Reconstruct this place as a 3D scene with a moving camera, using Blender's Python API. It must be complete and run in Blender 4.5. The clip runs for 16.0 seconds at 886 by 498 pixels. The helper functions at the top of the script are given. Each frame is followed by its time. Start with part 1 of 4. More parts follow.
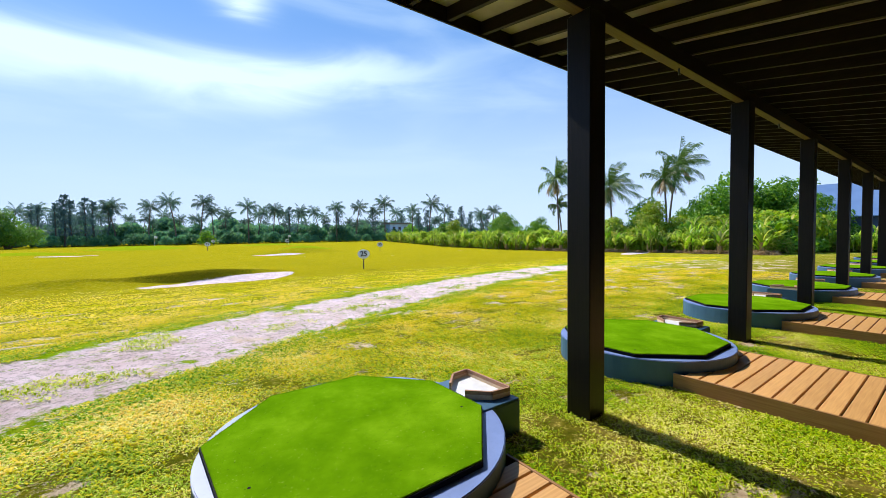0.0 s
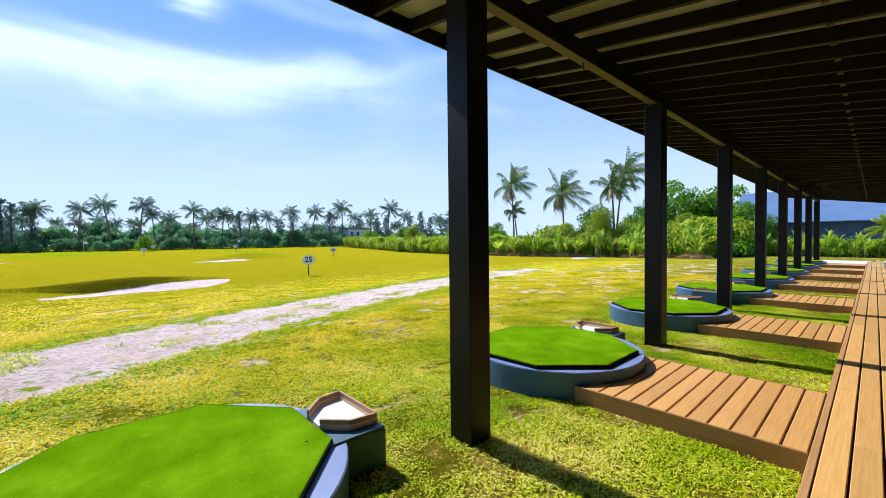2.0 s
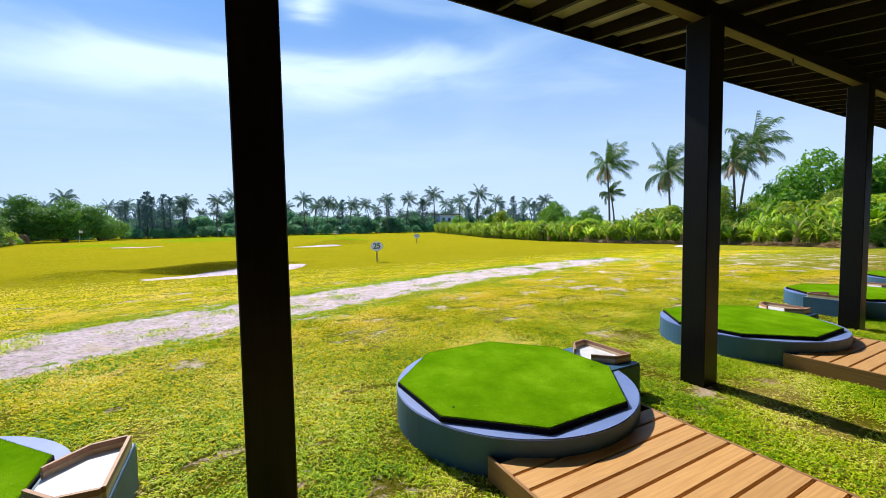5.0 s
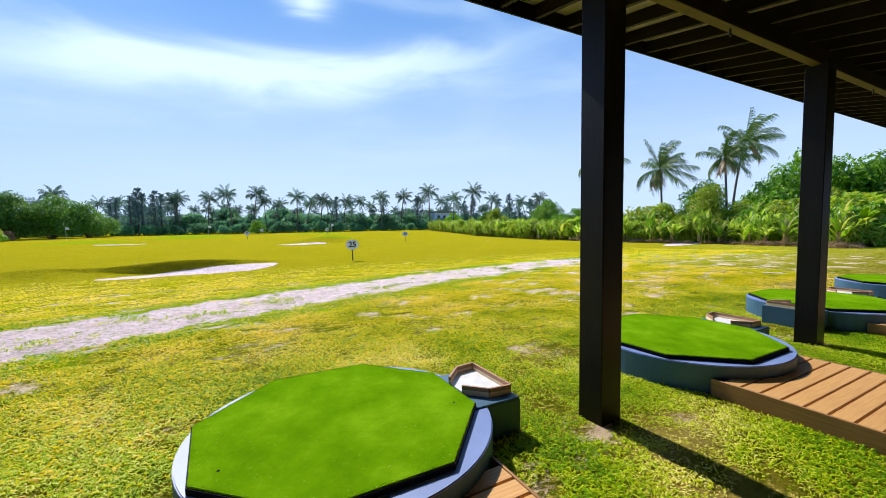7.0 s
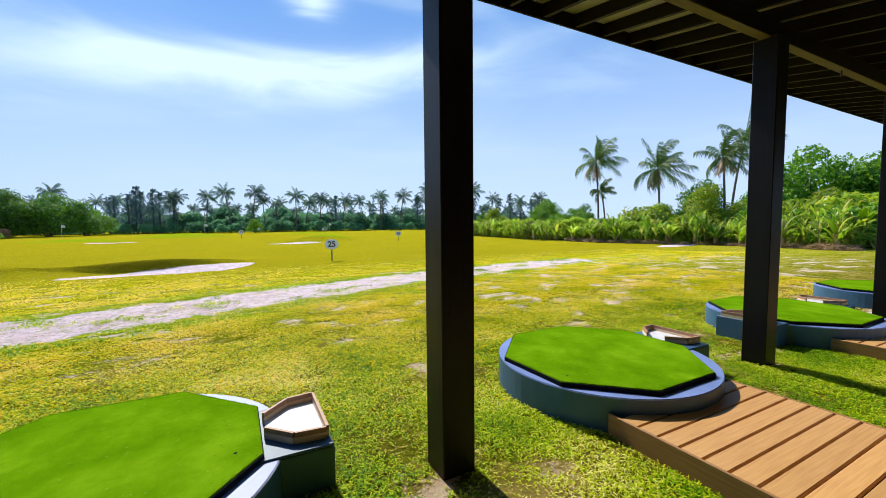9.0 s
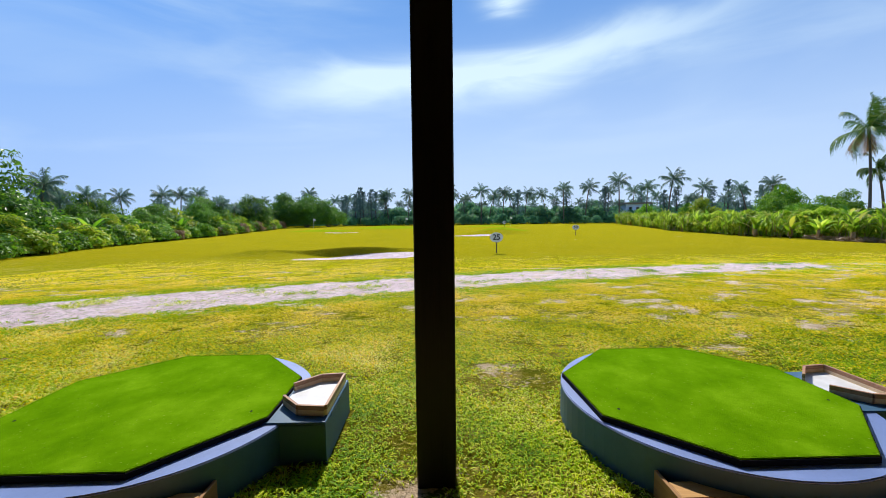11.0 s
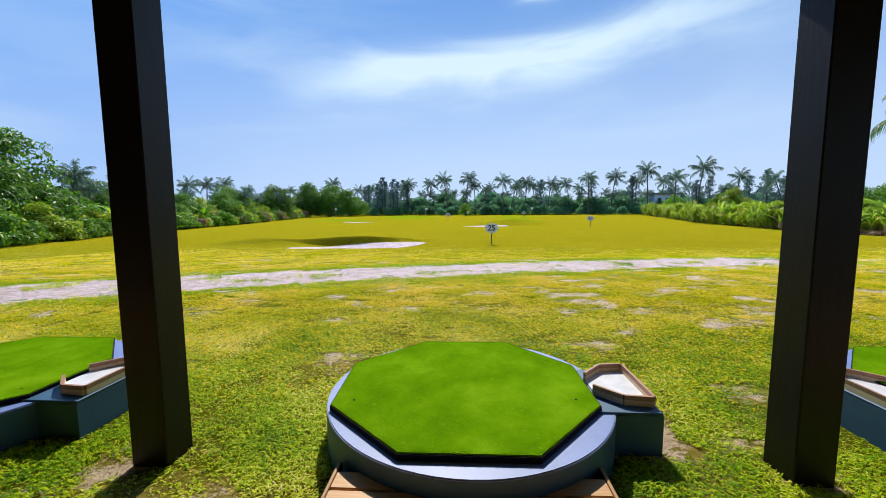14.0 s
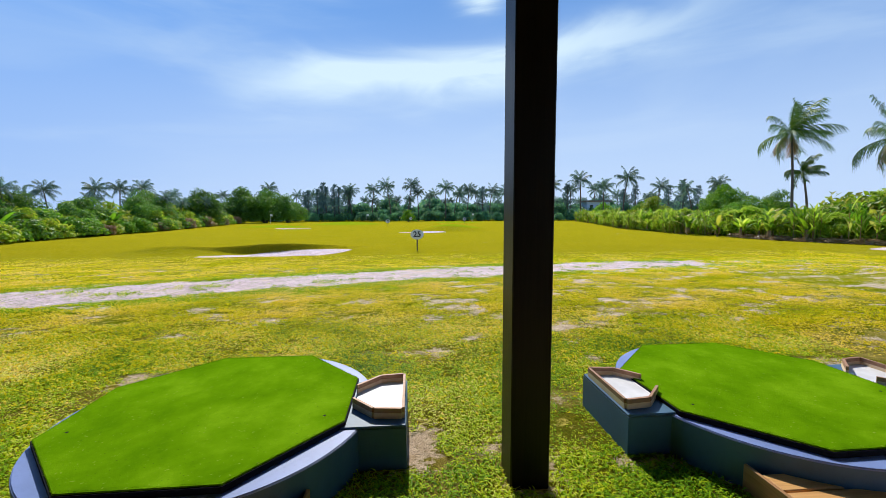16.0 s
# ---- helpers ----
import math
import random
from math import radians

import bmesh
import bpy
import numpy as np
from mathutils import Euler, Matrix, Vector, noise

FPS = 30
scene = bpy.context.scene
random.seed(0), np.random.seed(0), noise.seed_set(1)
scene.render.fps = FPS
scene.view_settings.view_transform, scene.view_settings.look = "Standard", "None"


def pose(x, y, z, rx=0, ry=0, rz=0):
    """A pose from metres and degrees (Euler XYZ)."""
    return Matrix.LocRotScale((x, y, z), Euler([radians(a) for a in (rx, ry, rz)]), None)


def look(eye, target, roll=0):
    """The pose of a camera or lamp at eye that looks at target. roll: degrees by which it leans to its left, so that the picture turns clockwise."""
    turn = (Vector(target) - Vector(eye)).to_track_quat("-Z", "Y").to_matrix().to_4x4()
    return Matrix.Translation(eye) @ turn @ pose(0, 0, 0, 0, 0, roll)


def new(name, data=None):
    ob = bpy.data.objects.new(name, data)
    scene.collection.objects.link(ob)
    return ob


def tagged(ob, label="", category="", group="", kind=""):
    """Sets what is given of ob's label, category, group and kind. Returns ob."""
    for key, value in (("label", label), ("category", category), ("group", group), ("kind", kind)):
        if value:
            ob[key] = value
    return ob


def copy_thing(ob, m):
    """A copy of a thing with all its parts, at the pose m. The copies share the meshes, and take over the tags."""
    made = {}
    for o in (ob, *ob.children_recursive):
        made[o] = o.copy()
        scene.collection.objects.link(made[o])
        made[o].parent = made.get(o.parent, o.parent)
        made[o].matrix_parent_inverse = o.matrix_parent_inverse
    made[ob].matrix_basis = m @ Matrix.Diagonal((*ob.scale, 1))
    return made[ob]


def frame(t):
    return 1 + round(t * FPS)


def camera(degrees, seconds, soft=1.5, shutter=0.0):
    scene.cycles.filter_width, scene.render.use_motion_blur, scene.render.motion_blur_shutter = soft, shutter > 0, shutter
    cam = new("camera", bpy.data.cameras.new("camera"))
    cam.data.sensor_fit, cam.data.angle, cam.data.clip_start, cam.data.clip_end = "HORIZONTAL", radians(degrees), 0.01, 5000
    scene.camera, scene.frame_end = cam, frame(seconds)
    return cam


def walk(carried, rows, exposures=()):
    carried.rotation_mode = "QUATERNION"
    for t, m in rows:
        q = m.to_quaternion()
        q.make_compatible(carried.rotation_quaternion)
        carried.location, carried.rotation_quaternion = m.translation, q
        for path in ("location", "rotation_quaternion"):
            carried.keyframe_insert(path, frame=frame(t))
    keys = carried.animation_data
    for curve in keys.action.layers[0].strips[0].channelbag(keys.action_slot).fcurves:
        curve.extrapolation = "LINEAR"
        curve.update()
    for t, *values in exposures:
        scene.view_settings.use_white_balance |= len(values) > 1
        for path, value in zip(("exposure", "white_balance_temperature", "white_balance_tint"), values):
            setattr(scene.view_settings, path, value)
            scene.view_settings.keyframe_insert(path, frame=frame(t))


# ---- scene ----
LENS = 97.16
ROWS = (
    (0.0, -3.138, -2.068, 1.647, -36.54, -2.01, 0.63),
    (0.5, -3.005, -2.097, 1.639, -44.72, -1.49, 0.68),
    (1.0, -2.808, -2.144, 1.623, -48.32, -1.08, 0.69),
    (1.5, -2.590, -2.144, 1.633, -46.75, -1.05, 0.71),
    (2.0, -2.267, -2.195, 1.606, -42.15, -1.28, 0.63),
    (2.5, -1.923, -2.217, 1.591, -37.52, -1.73, 0.63),
    (3.0, -1.576, -2.226, 1.607, -34.26, -2.29, 0.69),
    (3.5, -1.222, -2.269, 1.613, -32.06, -2.77, 0.82),
    (6.0, 0.606, -2.217, 1.632, -27.37, -3.23, 0.91),
    (6.5, 0.968, -2.224, 1.631, -27.60, -3.38, 0.86),
    (7.0, 1.353, -2.199, 1.634, -28.27, -3.57, 0.79),
    (7.5, 1.723, -2.220, 1.639, -29.27, -3.68, 0.71),
    (8.0, 2.098, -2.227, 1.637, -30.01, -3.74, 0.65),
    (8.5, 2.461, -2.217, 1.627, -30.04, -3.77, 0.56),
    (9.0, 2.798, -2.204, 1.608, -27.73, -3.60, 0.53),
    (9.5, 3.069, -2.227, 1.602, -21.36, -3.21, 0.64),
    (10.0, 3.368, -2.309, 1.612, -12.87, -3.20, 0.76),
    (12.5, 5.017, -2.369, 1.598, 4.10, -5.80, 0.32),
    (13.0, 5.351, -2.388, 1.601, 3.97, -6.07, 0.25),
    (13.5, 5.663, -2.360, 1.599, 3.69, -5.93, 0.29),
    (14.0, 5.975, -2.336, 1.608, 2.97, -5.73, 0.30),
    (14.5, 6.286, -2.339, 1.621, 1.99, -5.37, 0.11),
    (15.0, 6.607, -2.321, 1.619, 0.40, -5.27, 0.29),
    (15.5, 6.951, -2.299, 1.614, -1.71, -5.14, 0.32),
    (16.0, 7.318, -2.254, 1.617, -4.62, -4.88, 0.21),
)
cam = camera(LENS, 16.0, soft=0.6)
walk(cam, [(t, pose(x, y, z, 90 + pitch, roll, yaw)) for t, x, y, z, yaw, pitch, roll in ROWS],
     exposures=((0.0, 0.38), (1.0, 0.49), (2.0, 0.43), (3.5, 0.35), (7.0, 0.33), (9.0, 0.30), (10.2, 0.19), (12.3, 0.14), (16.0, 0.09)))

# ---- light ----
SUN_EL, SUN_AZ = radians(44), radians(-3)
world = bpy.data.worlds.new("sky")
scene.world = world
world.use_nodes = True
wn, wl = world.node_tree.nodes, world.node_tree.links
wn.clear()
w_out = wn.new("ShaderNodeOutputWorld")
w_bg = wn.new("ShaderNodeBackground")
w_sky = wn.new("ShaderNodeTexSky")
w_sky.sky_type = "NISHITA"
w_sky.sun_disc = False
w_sky.sun_elevation, w_sky.sun_rotation = SUN_EL, SUN_AZ
w_sky.air_density, w_sky.dust_density, w_sky.ozone_density = 1.0, 0.0, 3.5
w_co = wn.new("ShaderNodeTexCoord")


def wmath(op, a, b=0.0):
    mt = wn.new("ShaderNodeMath")
    mt.operation = op
    for k, v in enumerate((a, b)):
        if isinstance(v, (int, float)):
            mt.inputs[k].default_value = v
        else:
            wl.new(v, mt.inputs[k])
    return mt.outputs[0]


def wmix(fac, a, b):
    mx = wn.new("ShaderNodeMixRGB")
    for k, v in enumerate((fac, a, b)):
        if isinstance(v, tuple):
            mx.inputs[k].default_value = (*v, 1)
        else:
            wl.new(v, mx.inputs[k])
    return mx.outputs["Color"]


def wnoise(scale, stretch, detail=7, turn=0.0, distort=0.6):
    mp = wn.new("ShaderNodeMapping")
    mp.inputs["Scale"].default_value = stretch
    mp.inputs["Rotation"].default_value = (0.0, radians(turn), radians(20))
    nz = wn.new("ShaderNodeTexNoise")
    nz.inputs["Scale"].default_value, nz.inputs["Detail"].default_value = scale, detail
    nz.inputs["Roughness"].default_value, nz.inputs["Distortion"].default_value = 0.5, distort
    wl.new(w_co.outputs["Generated"], mp.inputs["Vector"])
    wl.new(mp.outputs["Vector"], nz.inputs["Vector"])
    return nz.outputs["Fac"]


def wstep(v, lo, hi, top=1.0):
    mr = wn.new("ShaderNodeMapRange")
    mr.interpolation_type = "SMOOTHSTEP"
    wl.new(v, mr.inputs["Value"])
    mr.inputs["From Min"].default_value, mr.inputs["From Max"].default_value = lo, hi
    mr.inputs["To Min"].default_value, mr.inputs["To Max"].default_value = 0.0, top
    return mr.outputs[0]


w_sep = wn.new("ShaderNodeSeparateXYZ")
wl.new(w_co.outputs["Generated"], w_sep.inputs[0])
w_x, w_y, w_z = w_sep.outputs
w_flat = wmath("SQRT", wmath("ADD", wmath("MULTIPLY", w_x, w_x), wmath("MULTIPLY", w_y, w_y)))
w_el = wmath("DIVIDE", w_z, wmath("MAXIMUM", w_flat, 0.02))      # tangent of the elevation
w_az = wmath("ARCTAN2", w_x, w_y)                                 # to the right of straight ahead
# deeper blue on one side, pale haze on the other and towards the horizon
sky_c = wmix(wmath("ADD", wstep(w_az, 0.3, -0.9, 0.42), 0.52), w_sky.outputs["Color"], (1.45, 3.7, 8.6))
sky_c = wmix(wmath("MULTIPLY", wstep(wnoise(1.5, (1.0, 1.6, 6.0), 7, -9), 0.42, 0.75), 0.45), sky_c, (5.2, 7.0, 9.0))
sky_c = wmix(wmath("MULTIPLY", wstep(w_el, 0.55, -0.05, 0.95), wmath("SUBTRACT", 1.0, wstep(w_az, -0.1, -1.0, 0.45))), sky_c, (5.3, 6.8, 9.4))
# the long cirrus band with a thin fading filament, and a small cloud above it
w_wisp = wnoise(2.6, (1.0, 1.0, 4.5), 9, -6, 1.2)
w_v = wmath("ADD", w_el, wmath("MULTIPLY", wmath("SUBTRACT", w_wisp, 0.5), 0.12))
w_d = wmath("DIVIDE", wmath("SUBTRACT", w_v, wmath("ADD", 0.340, wmath("MULTIPLY", w_az, 0.09))), 0.050)
w_band = wmath("POWER", 2.718, wmath("MULTIPLY", wmath("MULTIPLY", w_d, w_d), -1.0))
w_band = wmath("MULTIPLY", w_band, wmath("MULTIPLY", wstep(w_az, -0.50, -0.12), wstep(w_az, 0.85, 0.10)))
w_d = wmath("DIVIDE", wmath("SUBTRACT", w_v, wmath("ADD", 0.27, wmath("MULTIPLY", w_az, 0.24))), 0.030)
w_arm = wmath("POWER", 2.718, wmath("MULTIPLY", wmath("MULTIPLY", w_d, w_d), -1.0))
w_arm = wmath("MULTIPLY", w_arm, wmath("MULTIPLY", wstep(w_az, 0.15, 0.55, 0.16), wstep(w_az, 1.1, 0.6)))
w_puff = wmath("ADD", wmath("POWER", wmath("DIVIDE", wmath("SUBTRACT", w_az, 0.175), 0.05), 2.0), wmath("POWER", wmath("DIVIDE", wmath("SUBTRACT", w_v, 0.545), 0.035), 2.0))
w_puff = wmath("POWER", 2.718, wmath("MULTIPLY", w_puff, -1.0))
w_all = wmath("MINIMUM", wmath("ADD", wmath("ADD", w_band, w_arm), w_puff), 0.82)
sky_c = wmix(w_all, sky_c, (7.4, 9.2, 10.2))
wl.new(sky_c, w_bg.inputs["Color"])
w_bg.inputs["Strength"].default_value = 0.10
wl.new(w_bg.outputs["Background"], w_out.inputs["Surface"])

sun = new("sun", bpy.data.lights.new("sun", "SUN"))
sun.data.energy, sun.data.angle, sun.data.color = 5.0, radians(0.6), (1.0, 0.94, 0.84)
sun.matrix_world = look((0, 0, 60), Vector((0, 0, 60)) - Vector((math.sin(SUN_AZ) * math.cos(SUN_EL), math.cos(SUN_AZ) * math.cos(SUN_EL), math.sin(SUN_EL))))


# ---- materials ----
class Mat:
    """A node material with a few short-hands."""

    def __init__(self, name, rough=0.6, metal=0.0, spec=0.5):
        self.m = bpy.data.materials.new(name)
        self.m.use_nodes = True
        self.n, self.l = self.m.node_tree.nodes, self.m.node_tree.links
        self.b = self.n["Principled BSDF"]
        self.b.inputs["Roughness"].default_value = rough
        self.b.inputs["Metallic"].default_value = metal
        self.b.inputs["Specular IOR Level"].default_value = spec
        self.co = self.n.new("ShaderNodeTexCoord").outputs["Object"]

    def coords(self, scale=(1, 1, 1), source=None):
        mp = self.n.new("ShaderNodeMapping")
        mp.inputs["Scale"].default_value = scale
        self.l.new(source or self.co, mp.inputs["Vector"])
        return mp.outputs["Vector"]

    def world_co(self):
        return self.n.new("ShaderNodeNewGeometry").outputs["Position"]

    def noise(self, scale, detail=4, rough=0.55, vec=None, dist=0.0):
        nz = self.n.new("ShaderNodeTexNoise")
        nz.inputs["Scale"].default_value, nz.inputs["Detail"].default_value = scale, detail
        nz.inputs["Roughness"].default_value, nz.inputs["Distortion"].default_value = rough, dist
        self.l.new(vec or self.co, nz.inputs["Vector"])
        return nz.outputs["Fac"]

    def ramp(self, fac, *stops):
        r = self.n.new("ShaderNodeValToRGB")
        e = r.color_ramp.elements
        while len(e) < len(stops):
            e.new(0.5)
        for k, (p, c) in zip(e, stops):
            k.position = p
            k.color = (*c, 1) if len(c) == 3 else (c[0], c[0], c[0], 1)
        self.l.new(fac, r.inputs["Fac"])
        return r.outputs["Color"]

    def mix(self, fac, a, b, kind="MIX"):
        mx = self.n.new("ShaderNodeMixRGB")
        mx.blend_type = kind
        for i, v in enumerate((fac, a, b)):
            if isinstance(v, (int, float)):
                mx.inputs[i].default_value = v if i == 0 else (v, v, v, 1)
            elif isinstance(v, tuple):
                mx.inputs[i].default_value = (*v, 1)
            else:
                self.l.new(v, mx.inputs[i])
        return mx.outputs["Color"]

    def math(self, op, a, b=0.0, c=0.0):
        mt = self.n.new("ShaderNodeMath")
        mt.operation = op
        for i, v in enumerate((a, b, c)):
            if isinstance(v, (int, float)):
                mt.inputs[i].default_value = v
            else:
                self.l.new(v, mt.inputs[i])
        return mt.outputs[0]

    def random(self):
        return self.n.new("ShaderNodeObjectInfo").outputs["Random"]

    def island(self):
        return self.n.new("ShaderNodeNewGeometry").outputs["Random Per Island"]

    def color(self, c):
        if isinstance(c, tuple):
            self.b.inputs["Base Color"].default_value = (*c, 1)
        else:
            self.l.new(c, self.b.inputs["Base Color"])
        return self

    def rough(self, r):
        self.l.new(r, self.b.inputs["Roughness"])
        return self

    def bump(self, h, strength=0.3, dist=0.01):
        bp = self.n.new("ShaderNodeBump")
        bp.inputs["Strength"].default_value, bp.inputs["Distance"].default_value = strength, dist
        self.l.new(h, bp.inputs["Height"])
        self.l.new(bp.outputs["Normal"], self.b.inputs["Normal"])
        return self


def wood(name, dark, light, along="x", rough=0.55, spread=0.25, spec=0.4):
    m = Mat(name, rough, spec=spec)
    s = {"x": (1.2, 30, 30), "y": (30, 1.2, 30), "z": (30, 30, 1.2)}[along]
    grain = m.noise(2.2, 6, 0.6, m.coords(s), 0.6)
    blot = m.noise(1.7, 3)
    c = m.ramp(grain, (0.3, dark), (0.7, light))
    c = m.mix(m.math("MULTIPLY", blot, 0.35), c, dark)
    v = m.math("MULTIPLY_ADD", m.random(), spread, 1 - spread / 2)
    mul = m.n.new("ShaderNodeVectorMath")
    mul.operation = "SCALE"
    m.l.new(c, mul.inputs[0])
    m.l.new(v, mul.inputs["Scale"])
    m.color(mul.outputs[0])
    return m.bump(grain, 0.25, 0.003).m


M_PLANK_X = wood("deck_wood_x", (0.50, 0.28, 0.095), (0.67, 0.41, 0.155), "x", 0.5)
M_PLANK_BRIDGE = wood("gangway_wood", (0.47, 0.245, 0.082), (0.65, 0.375, 0.140), "x", 0.5)
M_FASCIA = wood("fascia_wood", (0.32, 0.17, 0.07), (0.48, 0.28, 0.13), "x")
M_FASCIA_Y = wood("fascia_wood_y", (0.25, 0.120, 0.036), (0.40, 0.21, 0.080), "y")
M_PLANK_GREY = wood("grey_deck", (0.48, 0.53, 0.42), (0.66, 0.71, 0.58), "x", 0.6, 0.15)
M_POST = wood("post_stain", (0.005, 0.0035, 0.0035), (0.012, 0.008, 0.0075), "z", 0.42, 0.2, 0.22)
M_RAFTER = wood("rafter_stain", (0.006, 0.0028, 0.0026), (0.015, 0.0068, 0.0058), "y", 0.6, 0.3, 0.2)
M_BEAM = wood("tan_wood", (0.08, 0.052, 0.026), (0.16, 0.11, 0.058), "x", 0.6, 0.2, 0.3)
M_TRAY_DARK = wood("tray_rim", (0.30, 0.15, 0.085), (0.50, 0.28, 0.16), "x")
M_TRAY_PALE = wood("tray_side", (0.70, 0.50, 0.30), (0.88, 0.70, 0.47), "x")

_m = Mat("ceiling_sheet", 0.6)
M_CEILING = _m.color(_m.ramp(_m.noise(3), (0.3, (0.27, 0.225, 0.20)), (0.7, (0.38, 0.325, 0.29)))).m
_m = Mat("roof_metal", 0.45, 0.3)
M_ROOF = _m.color(_m.ramp(_m.noise(1.2), (0.3, (0.10, 0.09, 0.09)), (0.7, (0.16, 0.15, 0.14)))).m
def painted(name, lo, hi):
    m = Mat(name, 0.5)
    c = m.ramp(m.noise(2.5, 5), (0.25, lo), (0.75, hi))
    c = m.mix(m.ramp(m.noise(35, 3), (0.58, (0,)), (0.8, (0.3,))), c, tuple(0.6 * k for k in lo))
    return m.color(c).bump(m.noise(60, 3), 0.12, 0.004).m


# blue side paint, darkened further to carry the shade on the platform sides
M_CONCRETE = painted("shaded_blue_paint", (0.025, 0.084, 0.155), (0.045, 0.130, 0.240))
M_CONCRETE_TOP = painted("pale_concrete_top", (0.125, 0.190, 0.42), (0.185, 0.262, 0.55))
_m = Mat("artificial_turf", 0.95, spec=0.0)
_c = _m.ramp(_m.noise(2.2, 6, 0.65), (0.34, (0.085, 0.205, 0.002)), (0.5, (0.125, 0.275, 0.003)), (0.66, (0.19, 0.37, 0.008)))
_c = _m.mix(_m.ramp(_m.noise(420, 2), (0.35, (0.0,)), (0.75, (0.55,))), _c, (0.08, 0.20, 0.002))
_c = _m.mix(_m.ramp(_m.noise(70, 2, 0.4), (0.69, (0.0,)), (0.73, (0.7,))), _c, (0.045, 0.10, 0.008))
_c = _m.mix(_m.ramp(_m.noise(55, 3, 0.5), (0.66, (0.0,)), (0.72, (0.5,))), _c, (0.30, 0.42, 0.06))
M_TURF = _m.color(_c).bump(_m.noise(500, 2), 0.6, 0.006).m
_m = Mat("black_rubber", 0.85, spec=0.15)
M_RUBBER = _m.color(_m.ramp(_m.noise(40), (0.3, (0.004, 0.004, 0.006)), (0.7, (0.010, 0.010, 0.013)))).m
_m = Mat("white_laminate", 0.35)
M_WHITE = _m.color(_m.ramp(_m.noise(9), (0.3, (0.60, 0.60, 0.62)), (0.7, (0.74, 0.74, 0.77)))).m
_m = Mat("sign_black", 0.5)
M_BLACK = _m.color((0.02, 0.02, 0.03)).m
_m = Mat("blue_wall", 0.5)
M_BLUE = _m.color(_m.ramp(_m.noise(1.0), (0.3, (0.04, 0.06, 0.13)), (0.7, (0.06, 0.09, 0.17)))).m
_m = Mat("blue_roof", 0.4, 0.2)
M_BLUEROOF = _m.color(_m.ramp(_m.noise(0.8), (0.3, (0.12, 0.20, 0.36)), (0.7, (0.16, 0.25, 0.42)))).m
_m = Mat("pale_blue_wall", 0.6)
M_PALEBLUE = _m.color(_m.ramp(_m.noise(1.0), (0.3, (0.36, 0.50, 0.72)), (0.7, (0.46, 0.60, 0.82)))).m
_m = Mat("pale_paving", 0.8)
M_PALE = _m.color(_m.ramp(_m.noise(1.5, 5), (0.3, (0.55, 0.52, 0.48)), (0.7, (0.70, 0.67, 0.62)))).m


def leaf(name, *cols, rough=0.42, trans=0.25, spec=0.45):
    m = Mat(name, rough, spec=spec)
    stops = [(i / (len(cols) - 1), c) for i, c in enumerate(cols)]
    c = m.ramp(m.island(), *stops)
    v = m.math("MULTIPLY_ADD", m.random(), 0.5, 0.75)
    mul = m.n.new("ShaderNodeVectorMath")
    mul.operation = "SCALE"
    m.l.new(c, mul.inputs[0])
    m.l.new(v, mul.inputs["Scale"])
    m.color(mul.outputs[0])
    tr = m.n.new("ShaderNodeBsdfTranslucent")
    m.l.new(mul.outputs[0], tr.inputs["Color"])
    mx = m.n.new("ShaderNodeMixShader")
    mx.inputs[0].default_value = trans
    m.l.new(m.b.outputs[0], mx.inputs[1])
    m.l.new(tr.outputs[0], mx.inputs[2])
    m.l.new(mx.outputs[0], m.n["Material Output"].inputs["Surface"])
    return m.m


M_PALM = leaf("palm_frond", (0.035, 0.10, 0.012), (0.06, 0.15, 0.016), (0.11, 0.22, 0.025), (0.17, 0.22, 0.04), trans=0.45)
# far palms, bushes and needles carry aerial haze in their paler, bluer colour
M_PALM_HAZED = leaf("hazed_palm_frond", (0.07, 0.15, 0.12), (0.10, 0.19, 0.14), (0.15, 0.23, 0.14), trans=0.55)
M_LEAF = leaf("broad_leaf", (0.06, 0.18, 0.008), (0.11, 0.28, 0.012), (0.18, 0.38, 0.016), (0.28, 0.46, 0.03), trans=0.55)
M_LEAF_DARK = leaf("dark_leaf", (0.04, 0.13, 0.015), (0.08, 0.21, 0.02), (0.13, 0.29, 0.025), (0.20, 0.36, 0.03), trans=0.55)
M_LEAF_HAZED = leaf("hazed_leaf", (0.06, 0.20, 0.13), (0.10, 0.29, 0.15), (0.15, 0.36, 0.15), (0.22, 0.43, 0.13), trans=0.6)
M_LEAF_YELLOW = leaf("yellow_leaf", (0.15, 0.28, 0.010), (0.26, 0.42, 0.015), (0.40, 0.52, 0.02), (0.54, 0.50, 0.06), trans=0.55)
M_BANANA = leaf("banana_leaf", (0.10, 0.24, 0.012), (0.21, 0.39, 0.02), (0.35, 0.50, 0.04), (0.48, 0.42, 0.12), trans=0.55)
M_BANANA_PALE = leaf("young_banana_leaf", (0.22, 0.40, 0.02), (0.40, 0.56, 0.04), (0.58, 0.68, 0.09), trans=0.6)
M_NEEDLE_HAZED = leaf("hazed_casuarina_needles", (0.07, 0.15, 0.15), (0.12, 0.20, 0.20), trans=0.6)
M_DRY = leaf("dry_leaf", (0.24, 0.14, 0.06), (0.36, 0.24, 0.11), trans=0.3)
M_GRASS = leaf("grass_blade", (0.20, 0.34, 0.002), (0.58, 0.59, 0.002), (0.92, 0.74, 0.006), (0.96, 0.74, 0.18), rough=0.6, trans=0.5, spec=0.06)
M_GRASS_NEAR = leaf("green_grass_blade", (0.050, 0.165, 0.005), (0.24, 0.46, 0.007), (0.66, 0.72, 0.012), (0.97, 0.90, 0.36), rough=0.55, trans=0.5, spec=0.10)

